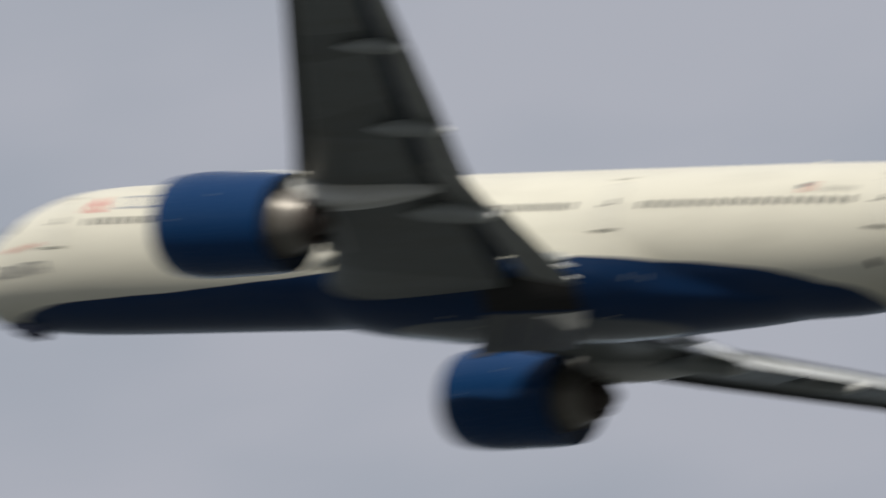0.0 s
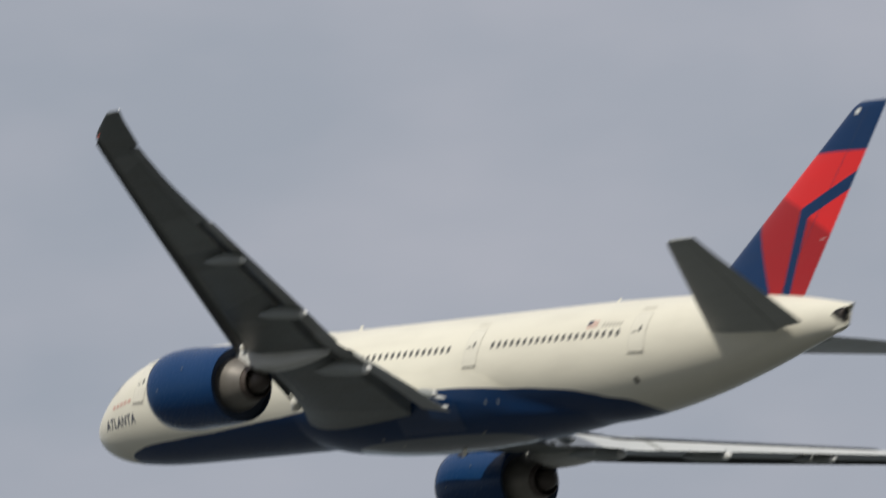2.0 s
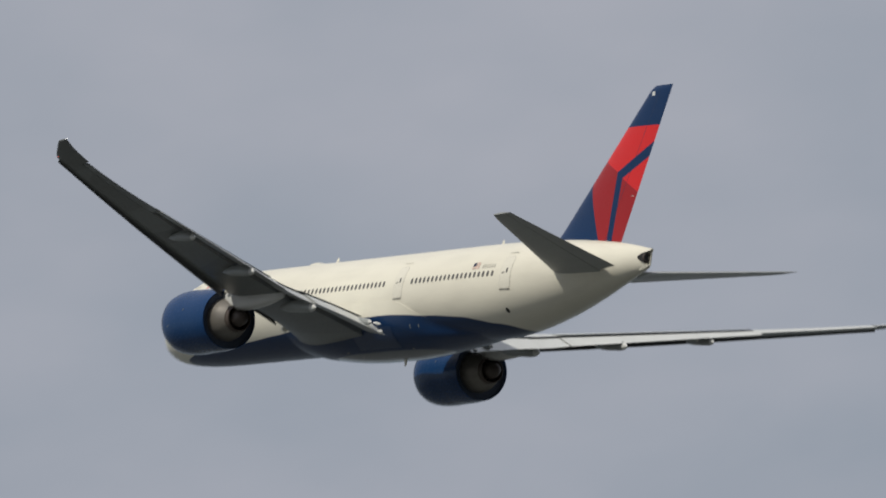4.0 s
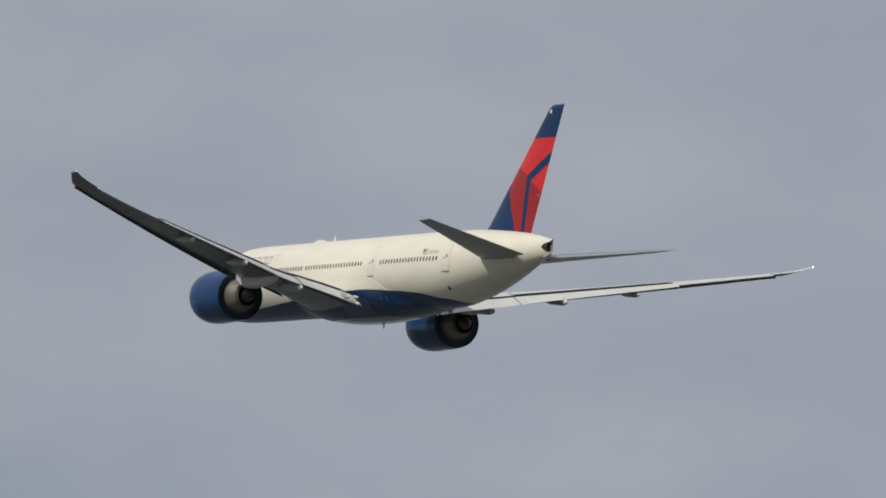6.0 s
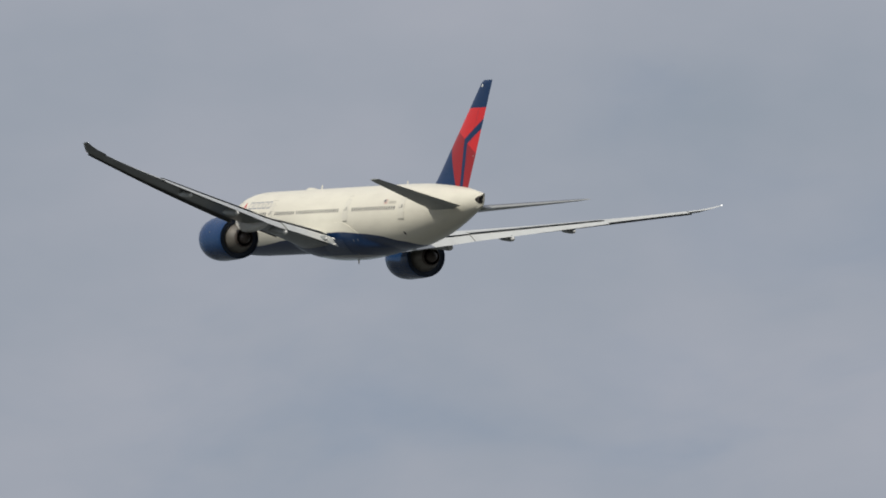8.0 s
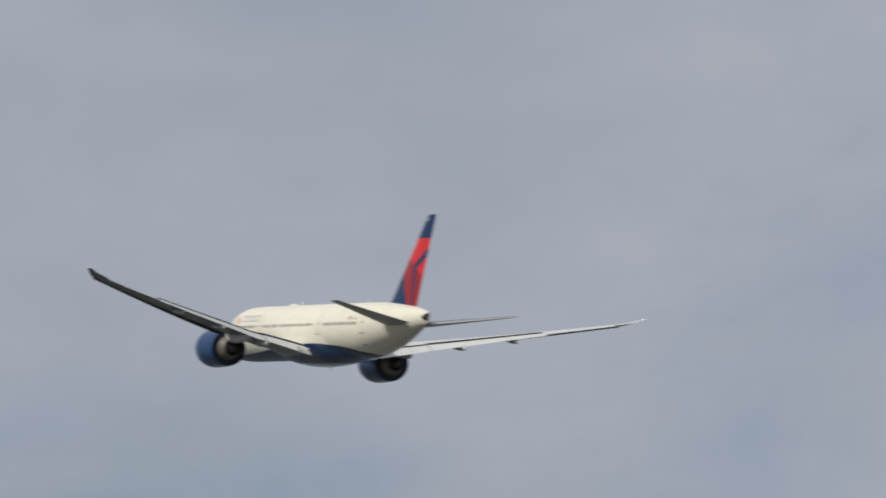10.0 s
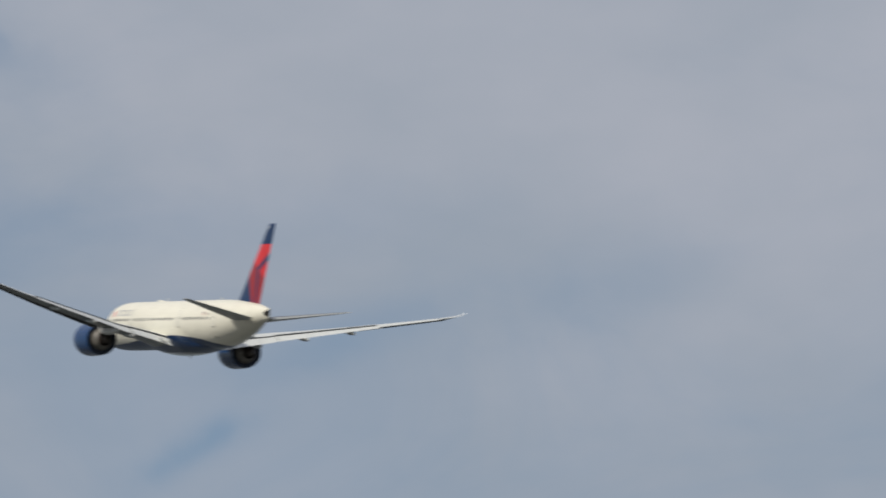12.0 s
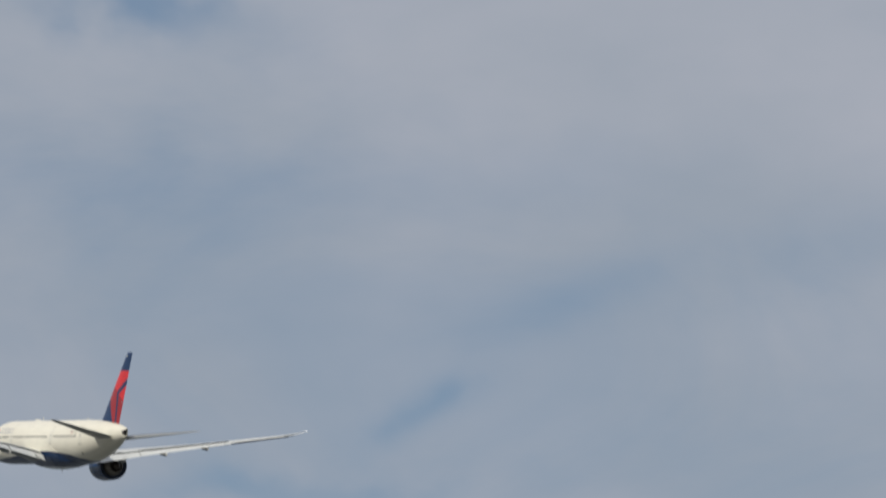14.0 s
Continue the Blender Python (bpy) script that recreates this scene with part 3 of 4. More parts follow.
    # pods over the flap tracks
    for y, x_end, length, width, depth in ((8.5, 35.4, 5.0, 0.70, 0.86), (14.15, 36.95, 4.3, 0.56, 0.74), (19.65, 38.7, 3.7, 0.50, 0.64), (4.6, 36.0, 2.6, 0.40, 0.45)):
        x0 = x_end - length
        pod = part("flap_track_fairing", canoe(length, width, depth, (x0, 0, under(y, x0 + length * 0.5) - depth * 0.42), hand, y), [M_POD, M_PALE], w, "grey canoe-shaped pod under the flap, sunlight painted on its tail")
        # the tail end is painted paler, as where the sun catches it
        for p in pod.data.polygons:
            p.material_index = 1 if p.center.x > x_end - 0.11 * length else 0
    # added dark sheet shading the slot between the wing box and the lowered flaps
    rings = []
    for y in span(3.2, 22.7, 0.7):
        le, te, z, tc, wash = between(PLAN, y)
        c = te - le
        ring = []
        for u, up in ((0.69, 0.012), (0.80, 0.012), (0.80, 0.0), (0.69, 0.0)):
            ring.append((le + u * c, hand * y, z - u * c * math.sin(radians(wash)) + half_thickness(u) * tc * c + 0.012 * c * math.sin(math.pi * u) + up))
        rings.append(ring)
    sunlit_tops(part("flap_cove", loft(rings), [M_GAP_SHADE, M_TOP], w, "added dark sheet shading the slot ahead of the lowered flaps"), 0.6)
    # tip lights
    bm = bmesh.new()
    bmesh.ops.create_icosphere(bm, subdivisions=2, radius=0.05 if hand > 0 else 0.03, matrix=Matrix.Translation((43.9, hand * 32.38, 3.93)))
    part("tip_light", bm, M_LAMP, w, "white wingtip light")
    if hand < 0:
        bm = bmesh.new()
        bmesh.ops.create_icosphere(bm, subdivisions=2, radius=0.08, matrix=Matrix.Translation((40.9, hand * 31.25, 3.28)))
        part("navigation_light", bm, M_LAMP_RED, w, "red navigation light")
    # white rounded fairing where the leading edge meets the body
    rows = []
    for k in range(13):
        u = k / 12
        r = max(math.sin(math.pi * u) ** 0.6, 0.03)
        rows.append([(21.6 + 1.7 * u, hand * (3.25 + 0.75 * u + 0.36 * r * math.cos(2 * math.pi * j / 16)), -1.74 + 0.10 * u + 0.42 * r * math.sin(2 * math.pi * j / 16)) for j in range(16)])
    part("root_fairing", loft(rows), M_WHITE, w, "white wing-root leading-edge fairing")
    # lamp housing at the root of the outer slat, by the pylon
    bm = bmesh.new()
    bmesh.ops.create_icosphere(bm, subdivisions=2, radius=0.2, matrix=Matrix.Translation((26.3, hand * 10.3, -0.75)) @ Matrix.Diagonal((1.3, 0.7, 0.8, 1)))
    part("slat_end_cap", bm, M_WHITE, w, "white slat end cap")
    return w


wings = [wing(-1), wing(1)]
# the port wing flexes a little more in the gentle bank
for ob in [wings[0], *wings[0].children]:
    for v in ob.data.vertices:
        v.co.z += 0.26 * max(0.0, (-v.co.y - 17.0) / 15.4) ** 2


# ---- engines ----
def engine(hand):
    c = (0.55, -9.61, -2.5) if hand < 0 else (0.55, 9.73, -2.64)
    outer = [(19.40, 1.86), (19.46, 1.93), (19.65, 2.01), (20.1, 2.09), (20.8, 2.14), (21.5, 2.15), (22.2, 2.12), (23.0, 2.09), (24.0, 2.07), (24.8, 2.01), (25.2, 1.96)]
    n = part("engine_nacelle", lathe(outer + [(25.2, 1.92), (24.0, 1.93)], c), M_BLUE, airliner, "dark blue engine nacelle with gloss paint", 30)
    part("intake_lip", lathe([(19.85, 1.64), (19.55, 1.70), (19.39, 1.80), (19.37, 1.86), (19.44, 1.935), (19.60, 2.0)], c), M_METAL, n, "polished metal intake lip")
    part("intake_duct", lathe([(19.85, 1.64), (20.3, 1.63), (20.6, 1.62)], c), M_TOP, n)
    part("fan_disc", lathe([(20.6, 1.62), (20.5, 0.5), (20.1, 0.25), (19.9, 0.02)], c), M_DARK, n, "dark fan with spinner")
    # closed off shallow; its dark colour stands for the shade deeper in
    part("bypass_duct", lathe([(25.12, 1.915), (25.0, 1.90), (24.88, 1.86), (24.82, 1.75), (24.8, 1.3)], c), M_GAP_SHADE, n, "shallow bypass duct with deep shade put into its dark colour")
    part("core_cowl", lathe([(23.4, 1.42), (24.8, 1.44), (25.2, 1.37), (25.7, 1.18), (26.1, 1.00), (26.3, 0.94), (26.3, 0.90), (26.0, 0.90)], c), M_CORE, n, "pale bare-metal core cowl")
    part("exhaust_nozzle", lathe([(25.9, 0.92), (26.3, 0.91), (26.62, 0.85), (26.64, 0.80), (26.3, 0.80), (25.7, 0.80)], c), M_NOZZLE, n, "heat-darkened exhaust nozzle")
    part("exhaust_plug", lathe([(25.7, 0.60), (26.4, 0.59), (26.8, 0.52), (27.1, 0.40), (27.3, 0.24), (27.38, 0.10), (27.4, 0.01)], c), M_HOT, n, "brown exhaust cone")
    part("turbine_face", lathe([(25.8, 0.82), (25.75, 0.5), (25.75, 0.02)], c), M_DARK, n)
    # strut between nacelle and wing: station, top, bottom, half width
    rows = [(21.2, -0.45, -0.8, 0.05), (22.0, -0.33, -1.0, 0.22), (23.2, -0.25, -1.3, 0.32), (24.8, -0.28, -1.6, 0.40), (26.2, -0.5, -1.88, 0.50), (28.0, -0.75, -1.98, 0.52),
            (30.0, -0.9, -1.88, 0.42), (31.8, -1.0, -1.62, 0.26), (33.0, -1.1, -1.4, 0.05)]
    rings = []
    for k in range(29):
        x = 21.2 + 11.8 * k / 28
        top, low, w = between(rows, x)
        ring = []
        for j in range(20):
            a = 2 * math.pi * j / 20
            s, q = math.sin(a), math.cos(a)
            ring.append((x, c[1] + w * math.copysign(abs(s) ** 0.6, s), (top + low) / 2 + (top - low) / 2 * math.copysign(abs(q) ** 0.6, q)))
        rings.append(ring)
    part("pylon", loft(rings), M_PALE, n, "pale grey engine pylon")
    # chine on the inboard shoulder
    s = -hand
    a = radians(48)
    y0, z0 = c[1] + s * math.cos(a) * 2.1, c[2] + math.sin(a) * 2.1
    y1, z1 = c[1] + s * math.cos(a) * 2.5, c[2] + math.sin(a) * 2.5
    t = 0.03
    rows = [[(21.2, y0 - t, z0), (21.2, y0 + t, z0), (21.3, y0 + t, z0 + 0.02), (21.3, y0 - t, z0 + 0.02)],
            [(22.2, y0 - t, z0), (22.2, y0 + t, z0), (22.2, y1 + t, z1), (22.2, y1 - t, z1)],
            [(22.9, y0 - t, z0 - 0.03), (22.9, y0 + t, z0 - 0.03), (22.95, y1 + t, z1), (22.95, y1 - t, z1)]]
    part("chine", loft(rows), M_BLUE, n)
    # bright latches on the cowl
    for x, deg in ((20.7, 196), (22.6, 168)):
        a = radians(deg)
        bm = bmesh.new()
        bmesh.ops.create_icosphere(bm, subdivisions=1, radius=0.055, matrix=Matrix.Translation((x + c[0], c[1] + 2.13 * math.cos(a), c[2] + 2.13 * math.sin(a))))
        part("cowl_latch", bm, M_POD, n)
    # oval vent on the inboard shoulder
    a = radians(36)
    rows = []
    for k in range(9):
        u = k / 8
        r = max(math.sin(math.pi * u) ** 0.4, 0.05)
        row = []
        for j in range(7):
            q = a + radians(5.5) * r * (j / 3 - 1)
            row.append((21.4 + 0.9 * u, c[1] - hand * 2.165 * math.cos(q), c[2] + 2.165 * math.sin(q)))
        rows.append(row)
    part("cowl_vent", loft(rows, cap=False, closed=False), M_DARK, n, "dark oval cowl vent")
    part("panel_seam", lathe([(22.62, 2.064), (22.66, 2.060)], c), M_NAVY, n)
    return n


engines = [engine(-1), engine(1)]


# ---- tail ----
def fin_half(z, x):
    le = 52.08 + (z - 3.89) * 1.01
    te = 58.93 + (z - 2.35) * 0.404
    u = min(max((x - le) / (te - le), 0), 1)
    return half_thickness(u) * 0.10 * (te - le)


def fin():
    rings = []
    for z in [1.9 + 0.5 * k for k in range(21)] + [12.15, 12.3, 12.38, 12.42]:
        le, te = 52.08 + (z - 3.89) * 1.01, 58.93 + (z - 2.35) * 0.404
        if z < 3.7:  # the root runs forward into the crown
            le -= (3.7 - z) ** 2 * 0.20
        if z > 12.05:
            le += ((z - 12.05) / 0.37) ** 2 * 0.25
        ring = []
        us = [(1 - math.cos(math.pi * k / 14)) / 2 for k in range(15)]
        slim = 1.0 if z < 12.2 else max(0.2, (12.44 - z) / 0.2)
        for u in us:
            ring.append((le + u * (te - le), half_thickness(u) * 0.10 * (te - le) * slim, z))
        for u in list(reversed(us))[1:-1]:
            ring.append((le + u * (te - le), -half_thickness(u) * 0.10 * (te - le) * slim, z))
        rings.append(ring)
    f = part("vertical_fin", loft(rings), M_FIN, airliner, "dark blue tail fin with angular red facets", 40)
    # rudder gap down the fin
    for hand in (-1, 1):
        rows = []
        for k in range(20):
            z = 2.6 + 9.5 * k / 19
            x = 57.1 + (z - 2.35) * 0.47
            rows.append([(x, hand * (fin_half(z, x) + 0.004), z), (x + 0.035, hand * (fin_half(z, x + 0.035) + 0.004), z)])
        part("rudder_gap", loft(rows, cap=False, closed=False), M_NAVY, f)
        # pale scuff on the rudder
        rows = [[(x, hand * (fin_half(z, x) + 0.006), z) for x in (59.60, 59.77, 59.93)] for z in (5.375, 5.405)]
        part("rudder_scuff", loft(rows, cap=False, closed=False), M_TOP, f)
        # small white mark near the tip
        rows = [[(x, hand * (fin_half(z, x) + 0.006), z) for x in (60.78, 60.95, 61.12)] for z in (11.76, 11.90, 12.04)]
        part("fin_mark", loft(rows, cap=False, closed=False), M_TOP, f, "small white mark")
    return f


vertical_fin = fin()
STAB = [(0.0, 52.75, 60.6, 0.12, 0.10, -1.6), (2.0, 54.35, 61.1, 0.52, 0.10, -1.6), (10.45, 60.85, 63.2, 2.13, 0.09, -0.8), (10.7, 61.2, 63.3, 2.18, 0.05, -0.8)]


def linear(table, y):
    for a, b in zip(table, table[1:]):
        if y <= b[0]:
            u = (y - a[0]) / (b[0] - a[0])
            return [p + (q - p) * u for p, q in zip(a[1:], b[1:])]
    return table[-1][1:]


def tailplane(hand):
    table = [(y, *linear(STAB, y)) for y in [k * 0.5 for k in range(21)] + [10.45, 10.6, 10.7]]
    s = part("tailplane", loft([section(y, hand, 0.0, 0.72, 12, table=table) for y in span(0.3, 10.6, 0.6)] + [section(10.7, hand, 0.0, 0.72, 12, table=table)]), M_TAIL, airliner, "grey horizontal tailplane", 40)
    part("elevator", loft([section(y, hand, 0.722, 1.0, 8, 0.0, blunt=True, table=table) for y in span(1.4, 10.7, 0.6)]), M_TAIL, s)
    return s


tailplanes = [tailplane(-1), tailplane(1)]

# tail cone: exhaust of the auxiliary power unit
bm = lathe([(62.58, 0.30), (62.75, 0.28), (62.75, 0.23), (62.45, 0.20)], (0, -0.14, 1.25), 24)
part("tail_exhaust", bm, M_HOT, airliner, "dark auxiliary exhaust in the tail cone")
bm = loft([[(62.02, -0.47, 1.16), (62.02, -0.47, 1.30), (62.02, -0.12, 1.30), (62.02, -0.12, 1.16)], [(62.35, -0.41, 1.00), (62.35, -0.41, 1.48), (62.35, -0.08, 1.48), (62.35, -0.08, 1.00)], [(62.68, -0.32, 0.90), (62.68, -0.32, 1.58), (62.68, -0.05, 1.58), (62.68, -0.05, 0.90)]])
part("exhaust_recess", bm, M_DARK, airliner, "dark recess round the exhaust")
bm = loft([[(62.0, -0.42, 1.45), (62.0, 0.42, 1.45), (62.0, 0.20, 1.97), (62.0, -0.20, 1.97)], [(62.5, -0.29, 1.52), (62.5, 0.28, 1.52), (62.5, 0.14, 1.88), (62.5, -0.14, 1.88)],
           [(62.98, -0.10, 1.74), (62.98, 0.08, 1.74), (62.98, 0.04, 1.84), (62.98, -0.05, 1.84)]])
part("tail_cone_upper", bm, M_WHITE, airliner)
bm = loft([[(62.0, -0.20, 0.42), (62.0, 0.20, 0.42), (62.0, 0.44, 0.98), (62.0, -0.44, 0.98)], [(62.5, -0.14, 0.56), (62.5, 0.14, 0.56), (62.5, 0.28, 0.90), (62.5, -0.29, 0.90)],
           [(62.86, -0.08, 0.68), (62.86, 0.07, 0.68), (62.86, 0.10, 0.78), (62.86, -0.11, 0.78)]])
part("tail_cone_lower", bm, M_WHITE, airliner)
bm = loft([[(62.0, 0.14, 0.9), (62.0, 0.42, 0.95), (62.0, 0.42, 1.5), (62.0, 0.14, 1.55)], [(62.82, 0.04, 0.78), (62.82, 0.12, 0.80), (62.82, 0.12, 1.72), (62.82, 0.04, 1.74)]])
part("tail_cone_side", bm, M_WHITE, airliner)


# ---- doors, windows, markings ----
def cabin_door(x, hand, z0=-0.47, z1=1.62, width=1.12):
    seam = part("door", panel(x - width / 2 - 0.03, x + width / 2 + 0.03, z0 - 0.03, z1 + 0.03, hand, 0.006, nx=4, nz=14, corner=0.2), M_LINE, airliner, "white cabin door with faint grey outline")
    part("door_panel", panel(x - width / 2, x + width / 2, z0, z1, hand, 0.014, nx=4, nz=14, corner=0.18), M_WHITE, seam)
    part("sill", panel(x - width / 2 - 0.03, x + width / 2 + 0.02, z0 - 0.09, z0 - 0.03, hand, 0.035, nx=3, nz=2), M_SEAM, seam, "scuffed grey door sill")
    part("lintel", panel(x - width / 2 + 0.05, x + width / 2 - 0.05, z1 + 0.28, z1 + 0.33, hand, 0.03, nx=3, nz=2), M_LINE, seam)
    part("door_window", panel(x + 0.02, x + 0.22, 0.52, 0.86, hand, 0.020, nx=2, nz=6, corner=0.08), M_GLASS, seam)
    part("handle", panel(x - 0.42, x - 0.10, 0.50, 0.60, hand, 0.022, nx=2, nz=2), M_SEAM, seam)


for hand in (-1, 1):
    for x in (6.85, 16.4, 36.2, 49.55):
        cabin_door(x, hand)

# cabin windows, one shared pane mesh for each flank of the straight body
GROUPS = [(8.75, 15.2), (17.8, 22.8), (23.5, 28.5), (28.85, 34.3), (37.9, 48.2)]
for hand in (-1, 1):
    master = None
    for a, b in GROUPS:
        count = int(round((b - a) / 0.533))
        for k in range(count + 1):
            x = a + 0.533 * k
            if 11.0 <= x <= 41.0:
                if master is None:
                    pane = part("window_pane", panel(-0.135 + 25, 0.135 + 25, 0.36, 0.75, hand, 0.008, nx=2, nz=8, corner=0.11), M_GLASS, body)
                    for v in pane.data.vertices:
                        v.co.x -= 25
                    master = pane.data
                    pane.location.x = x
                else:
                    pane = new("window_pane", master)
                    pane.parent = body
                    pane.location.x = x
            else:
                part("window_pane", panel(x - 0.135, x + 0.135, 0.36, 0.75, hand, 0.008, nx=2, nz=8, corner=0.11), M_GLASS, body)

# cockpit glazing
for hand in (-1, 1):
    for x0, x1, z0, z1 in ((1.75, 2.45, 0.12, 0.42), (2.5, 3.15, 0.25, 0.88), (3.2, 3.8, 0.42, 1.05)):
        part("cockpit_window", panel(x0, x1, z0, z1, hand, 0.008, lean=0.25, nx=5, nz=5, corner=0.06), M_GLASS, body, "dark cockpit window")


def flat_on_flank(name, shape, material, hand, parent, label="", off=0.010):
    """A filled outline (station, height) laid on the flank."""
    bm = bmesh.new()
    bm.faces.new([bm.verts.new((x, 0, z)) for x, z in shape])
    bmesh.ops.triangulate(bm, faces=bm.faces)
    for _ in range(3):
        bmesh.ops.subdivide_edges(bm, edges=bm.edges, cuts=1, use_grid_fill=True)
    for v in bm.verts:
        v.co.y = hand * (side(v.co.x, v.co.z) + off)
    return part(name, bm, material, parent, label)


def lettering(text, x, z, size, slope, material, hand):
    """Raised letters wrapped on the flank, reading from the nose aft on the port side."""
    cu = bpy.data.curves.new("lettering", "FONT")
    cu.body = text
    cu.size = size
    cu.space_character = 1.12
    cu.resolution_u = 3
    cu.offset = 0.012
    tmp = bpy.data.objects.new("lettering", cu)
    me = bpy.data.meshes.new_from_object(tmp)
    bpy.data.objects.remove(tmp)
    bm = bmesh.new()
    bm.from_mesh(me)
    bpy.data.meshes.remove(me)
    for _ in range(1):
        bmesh.ops.subdivide_edges(bm, edges=[e for e in bm.edges if e.calc_length() > 0.2], cuts=2)
    bmesh.ops.triangulate(bm, faces=bm.faces)
    for v in bm.verts:
        px, pz = x + v.co.x, z + v.co.y + slope * v.co.x
        v.co = (px, hand * (side(px, pz) + 0.014), pz)
    return part("lettering", bm, material, body, "dark city name lettering")


lettering("ATLANTA", 3.1, -1.62, 0.70, 0.035, M_NAVY, -1)
for k in range(5):  # script line above, not legible
    x0 = 3.9 + 0.44 * k
    flat_on_flank("script_bar", [(x0, -0.62 + 0.05 * k), (x0 + 0.34, -0.60 + 0.05 * k), (x0 + 0.36, -0.42 + 0.05 * k), (x0 + 0.03, -0.45 + 0.05 * k)], M_FADED, -1, body)
for hand in (-1,):
    flat_on_flank("emblem", [(8.15, 1.0), (8.71, 1.92), (9.31, 1.07), (8.78, 1.42)], M_RED, hand, body, "red triangular emblem")
    flat_on_flank("emblem_base", [(8.45, 1.0), (8.76, 1.27), (9.15, 0.98)], M_RED, hand, body)
    for k in range(5):  # airline title as plain open blocks
        a, b, z0, z1, w = 10.0 + 1.2 * k, 10.88 + 1.2 * k, 1.14, 1.86, 0.10
        for shape in ([(a, z0), (b, z0), (b, z0 + w), (a, z0 + w)], [(a, z1 - w), (b, z1 - w), (b, z1), (a, z1)], [(a, z0 + w), (a + w, z0 + w), (a + w, z1 - w), (a, z1 - w)],
                      [(b - w, z0 + w), (b, z0 + w), (b, z1 - w), (b - w, z1 - w)]):
            flat_on_flank("title_bar", shape, M_TITLE, hand, body)
    # flag: stripes and canton, and a plain bar for the registration
    flag = part("flag", panel(45.4, 46.2, 0.95, 1.37, hand, 0.010, nx=4, nz=7), M_WHITE, body, "small striped flag")
    for k in range(4):
        part("stripe", panel(45.4, 46.2, 0.95 + 0.12 * k, 1.01 + 0.12 * k, hand, 0.016, nx=4, nz=1), M_FADED, flag)
    part("canton", panel(45.4, 45.75, 1.15, 1.37, hand, 0.022, nx=2, nz=4), M_NAVY, flag)
    for k in range(6):
        part("registration_bar", panel(46.6 + 0.27 * k, 46.6 + 0.27 * k + 0.18, 0.95, 1.21, hand, 0.010, nx=2, nz=4), M_LINE, body)
# outflow scoop under the tail
part("outflow_valve", panel(49.0, 49.33, -1.92, -1.64, -1, 0.02, nx=3, nz=5, corner=0.12), M_DARK, airliner, "dark outflow valve")


# aerials on the crown and the keel
def blade(x, z, h, length, flip=1):
    rows = []
    for k in range(5):
        u = k / 4
        l = length * (1 - 0.55 * u)
        x0 = x + 0.45 * length * u
        rows.append([(x0, 0.0, z + flip * h * u), (x0 + l * 0.3, 0.03, z + flip * h * u), (x0 + l, 0.0, z + flip * h * u), (x0 + l * 0.3, -0.03, z + flip * h * u)])
    part("blade_aerial", loft(rows), M_WHITE, airliner)


blade(21.6, 3.08, 0.42, 0.5)
blade(43.6, 3.08, 0.36, 0.45)
blade(32.6, -3.85, 0.45, 0.5, -1)
bm = bmesh.new()
bmesh.ops.create_icosphere(bm, subdivisions=2, radius=0.045, matrix=Matrix.Translation((42.6, 0, -3.14)))
part("belly_beacon", bm, M_LAMP_RED, airliner, "red belly beacon")
for x, y in ((27.6, -1.5), (28.9, -1.0), (36.0, -1.3)):  # small slots in the keel
    rows = []
    for u in (0.0, 0.12, 0.24):
        top, keel, w = between(FAIRING, x + u)
        rows.append([(x + u, yy, keel * (1 - abs(yy / w) ** BOX) ** (1 / BOX) - 0.008) for yy in (y - 0.05, y, y + 0.05)])
    part("keel_slot", loft(rows, cap=False, closed=False), M_SEAM, airliner)
rows = []
for k in range(15):  # low dome
    u = k / 14
    r = math.sin(math.pi * u) ** 0.6 if 0 < u < 1 else 0.03
    rows.append([(18.2 + 2.4 * u, 0.55 * r * math.cos(2 * math.pi * j / 20), 3.04 + 0.28 * r * math.sin(2 * math.pi * j / 20)) for j in range(20)])
part("aerial_dome", loft(rows), M_WHITE, airliner, "white satellite aerial dome")


# ---- landing gear doors, closing ----
def gear_door(name, length, width, hand, place, label):
    """A dished panel hinged along its inner edge, hanging in -z when open."""
    rows = []
    for k in range(13):
        u = k / 12
        w = width * (1 - 0.75 * max(0, abs(u - 0.5) * 2 - 0.80) / 0.2 * 0.4)
        ring = []
        for j in range(7):
            v = j / 6
            ring.append((u * length, hand * -0.03 * math.sin(math.pi * v), -w * v))
        for j in range(6, -1, -1):
            v = j / 6
            ring.append((u * length, hand * (-0.03 * math.sin(math.pi * v) - 0.04), -w * v))
        rows.append(ring)
    d = part(name, loft(rows), M_DOOR, airliner, label)
    d.matrix_basis = place
    return d


nose_doors = [gear_door("nose_gear_door", 1.8, 0.40, s, pose(3.0, s * 0.42, -2.78), "dark blue nose gear door swinging shut") for s in (-1, 1)]
for d in nose_doors:
    d.data.materials[0] = M_NAVY
# strut doors hinged along their lower edges, over openings painted black on the fairing's walls
HINGE_X, HINGE_Z = 32.4, -3.42
HINGE_Y = fairing_side(HINGE_X, HINGE_Z)


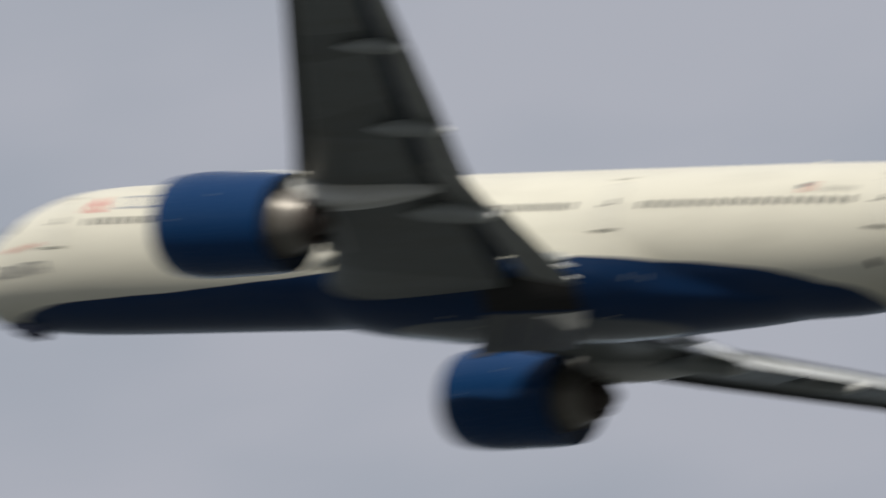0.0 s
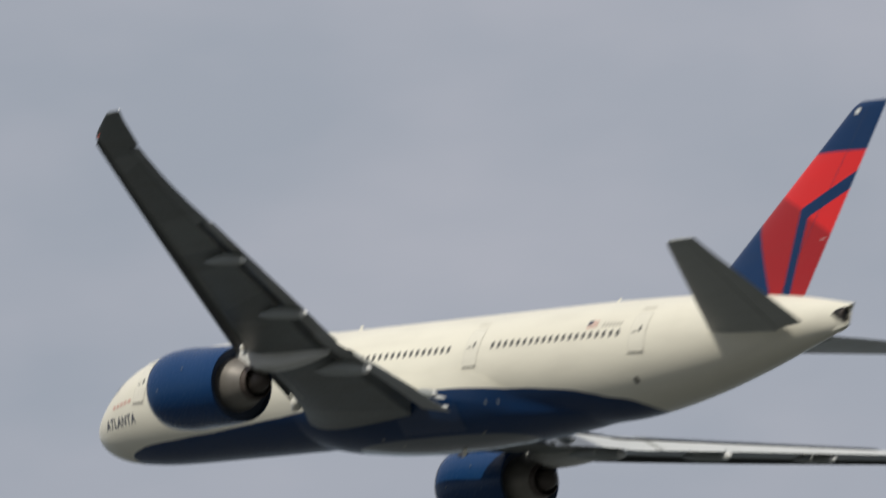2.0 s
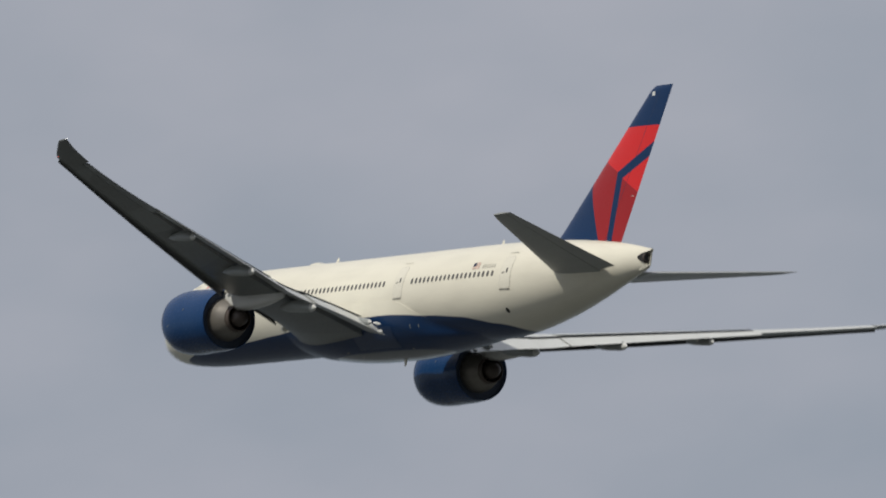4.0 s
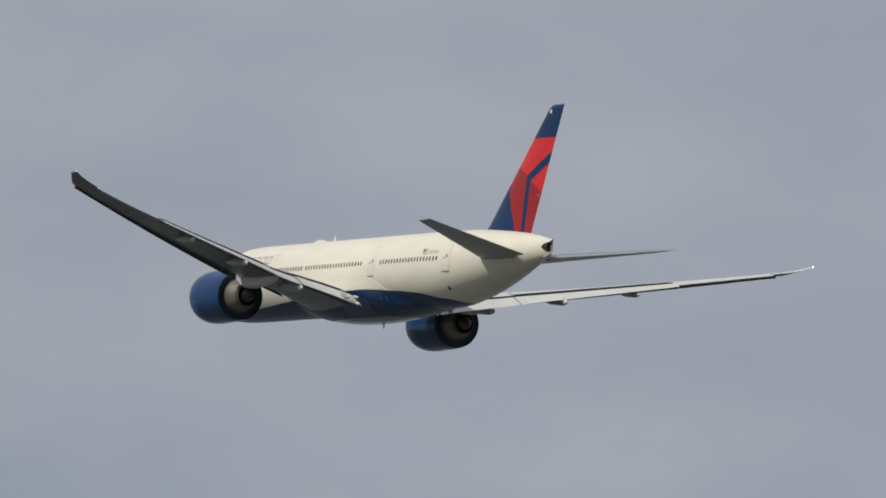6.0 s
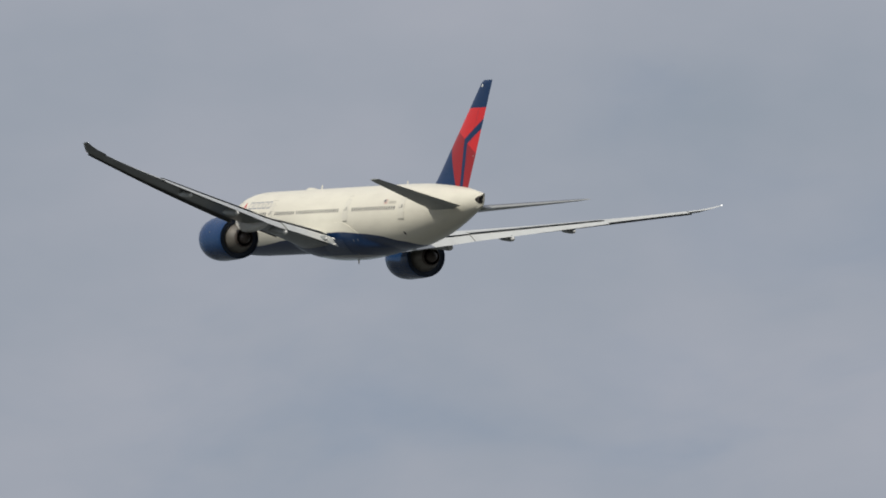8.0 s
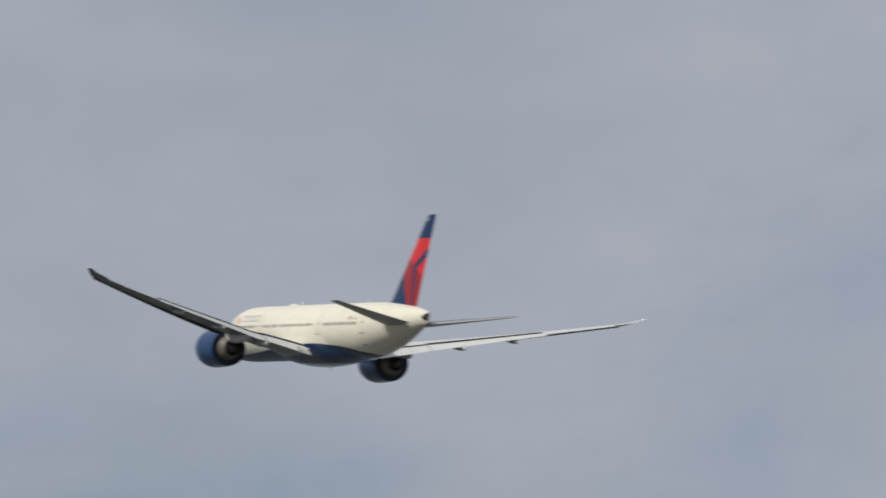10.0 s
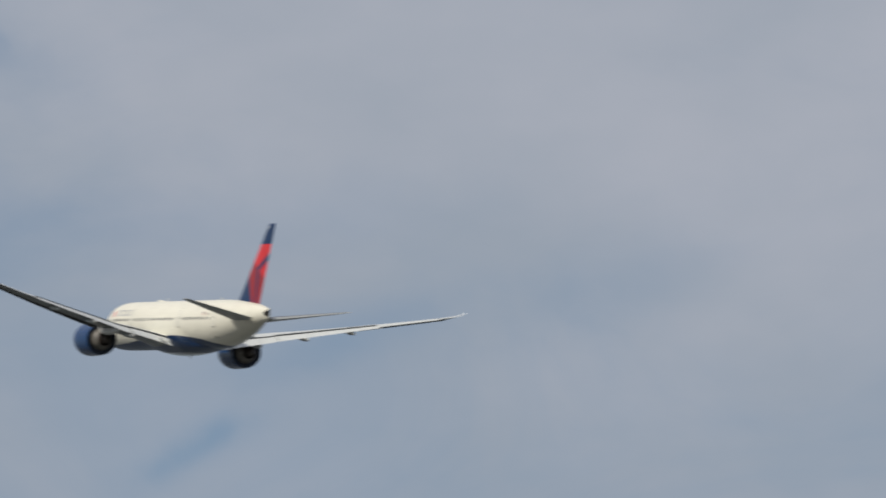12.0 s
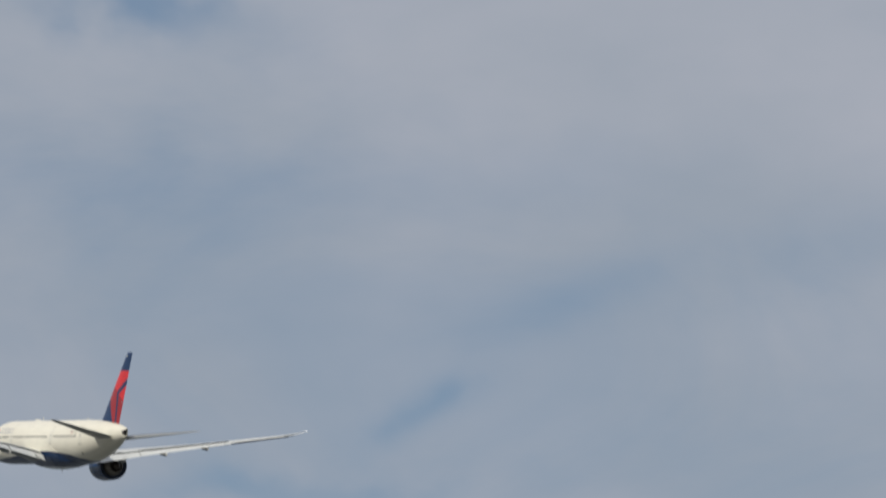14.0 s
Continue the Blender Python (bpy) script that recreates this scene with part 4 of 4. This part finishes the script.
def strut_door(hand):
    """A panel curved like the wall that it closes."""
    stations = (29.8, 29.9, 31.1, 32.4, 33.7, 34.9, 35.0)
    rows = []
    for skin in (0.030, 0.012):
        heights = [HINGE_Z + 1.22 * k / 10 for k in range(11)]
        for z in heights if skin > 0.02 else reversed(heights):
            trim = 0.12 if z - HINGE_Z > 1.1 else 0.0
            rows.append([(min(max(x, 29.8 + trim), 35.0 - trim) - HINGE_X, hand * (fairing_side(x, z) + skin - HINGE_Y), z - HINGE_Z) for x in stations])
    rows.append(rows[0])
    d = part("strut_door", loft(rows, cap=False, closed=False), [M_DOORSKIN, M_DOOR], airliner, "blue strut door with a grey lining, swinging shut")
    for p in d.data.polygons:
        p.material_index = 0 if p.index < 60 else 1
    for x in (-0.9, 0.55):  # stiffeners on the lining
        rib = [[(xx, hand * (fairing_side(HINGE_X, HINGE_Z + v) - 0.03 - HINGE_Y), v) for xx in (x, x + 0.10)] for v in (0.1, 0.4, 0.7, 1.0)]
        part("stiffener", loft(rib, cap=False, closed=False), M_NAVY, d)
    d.matrix_basis = pose(HINGE_X, hand * HINGE_Y, HINGE_Z)
    return d


for hand in (-1, 1):
    # no hole is cut: a black skin paints the shade of the well
    rows = [[(x, hand * (fairing_side(x, z) + 0.006), z) for x in (29.95, 31.1, 32.4, 33.7, 34.85)] for z in [HINGE_Z + 0.06 + 1.1 * k / 10 for k in range(11)]]
    part("wheel_well", loft(rows, cap=False, closed=False), M_DARK, airliner, "black patch painted as the shade inside an open wheel well")
strut_doors = [strut_door(s) for s in (-1, 1)]

# ---- the ground below, out to the horizon ----
bm = bmesh.new()
bmesh.ops.create_circle(bm, cap_ends=True, segments=96, radius=4800)
gm = bpy.data.meshes.new("ground")
bm.to_mesh(gm)
bm.free()
gm.materials.append(ground_paint())
tagged(new("ground", gm), "wide flat field of grass and scrub", "ground", kind="structure")


def motions():
    walk(airliner, [
        (0.0, pose(310.87, 234.71, 198.59, 0.472, 15.074, -92.653)),
        (0.5, pose(315.12, 277.41, 203.07, 0.801, 15.011, -92.567)),
        (1.0, pose(319.17, 320.10, 207.50, -0.052, 14.771, -92.378)),
        (1.5, pose(323.02, 362.78, 211.88, -0.637, 14.596, -92.281)),
        (2.0, pose(326.68, 405.46, 216.20, -1.257, 14.368, -92.089)),
        (2.5, pose(330.14, 448.12, 220.48, -1.611, 14.203, -91.995)),
        (3.0, pose(333.40, 490.78, 224.70, -1.372, 14.081, -91.784)),
        (3.5, pose(336.47, 533.44, 228.88, -0.970, 13.977, -91.555)),
        (4.0, pose(339.34, 576.08, 233.00, -0.567, 13.874, -91.327)),
        (4.5, pose(342.01, 618.72, 237.07, -0.164, 13.770, -91.098)),
        (5.0, pose(344.49, 661.34, 241.10, 0.375, 13.696, -90.852)),
        (5.5, pose(346.77, 703.96, 245.07, 0.593, 13.582, -90.678)),
        (6.0, pose(348.86, 746.58, 249.00, 0.608, 13.427, -90.492)),
        (6.5, pose(350.75, 789.18, 252.88, 0.869, 13.320, -90.232)),
        (7.0, pose(352.44, 831.77, 256.71, 0.812, 13.150, -90.001)),
        (7.5, pose(353.94, 874.36, 260.49, 0.829, 13.006, -89.758)),
        (8.0, pose(355.25, 916.94, 264.22, 0.643, 12.809, -89.511)),
        (8.5, pose(356.36, 959.51, 267.91, 0.455, 12.612, -89.264)),
        (9.0, pose(357.28, 1002.07, 271.55, 0.268, 12.415, -89.017)),
        (9.5, pose(358.00, 1044.62, 275.14, 0.082, 12.224, -88.805)),
        (10.0, pose(358.53, 1087.17, 278.69, 0.076, 12.079, -88.575)),
        (10.5, pose(358.86, 1129.70, 282.19, 0.007, 11.919, -88.379)),
        (11.0, pose(359.00, 1172.23, 285.65, -0.216, 11.718, -88.229)),
        (11.5, pose(358.95, 1214.75, 289.06, -0.337, 11.544, -88.074)),
        (12.0, pose(358.70, 1257.26, 292.42, -0.324, 11.414, -87.945)),
        (12.5, pose(358.26, 1299.76, 295.75, -0.360, 11.271, -87.865)),
        (13.0, pose(357.62, 1342.26, 299.02, -0.351, 11.134, -87.738)),
        (13.5, pose(356.79, 1384.74, 302.25, -0.322, 10.998, -87.572)),
        (14.0, pose(355.77, 1427.22, 305.44, -0.380, 10.831, -87.400)),
    ])
    for d, s in zip(strut_doors, (-1, 1)):
        rows = []
        swing = ((0.0, 140), (0.6, 136), (0.9, 95), (1.2, 45), (1.6, 10), (1.9, 0), (14.0, 0)) if s < 0 else ((0.0, 4), (0.4, 0), (14.0, 0))
        for t, a in swing:
            rows.append((t, pose(HINGE_X, s * HINGE_Y, HINGE_Z, -s * a)))
        walk(d, rows)
    for d, s in zip(nose_doors, (-1, 1)):
        rows = []
        for t, a in ((0.0, 0), (0.4, 10), (0.7, 45), (1.0, 85), (1.3, 100), (14.0, 100)):
            rows.append((t, pose(3.0, s * 0.42, -2.66, s * a, 12 - 7 * a / 100)))
        walk(d, rows)


motions()
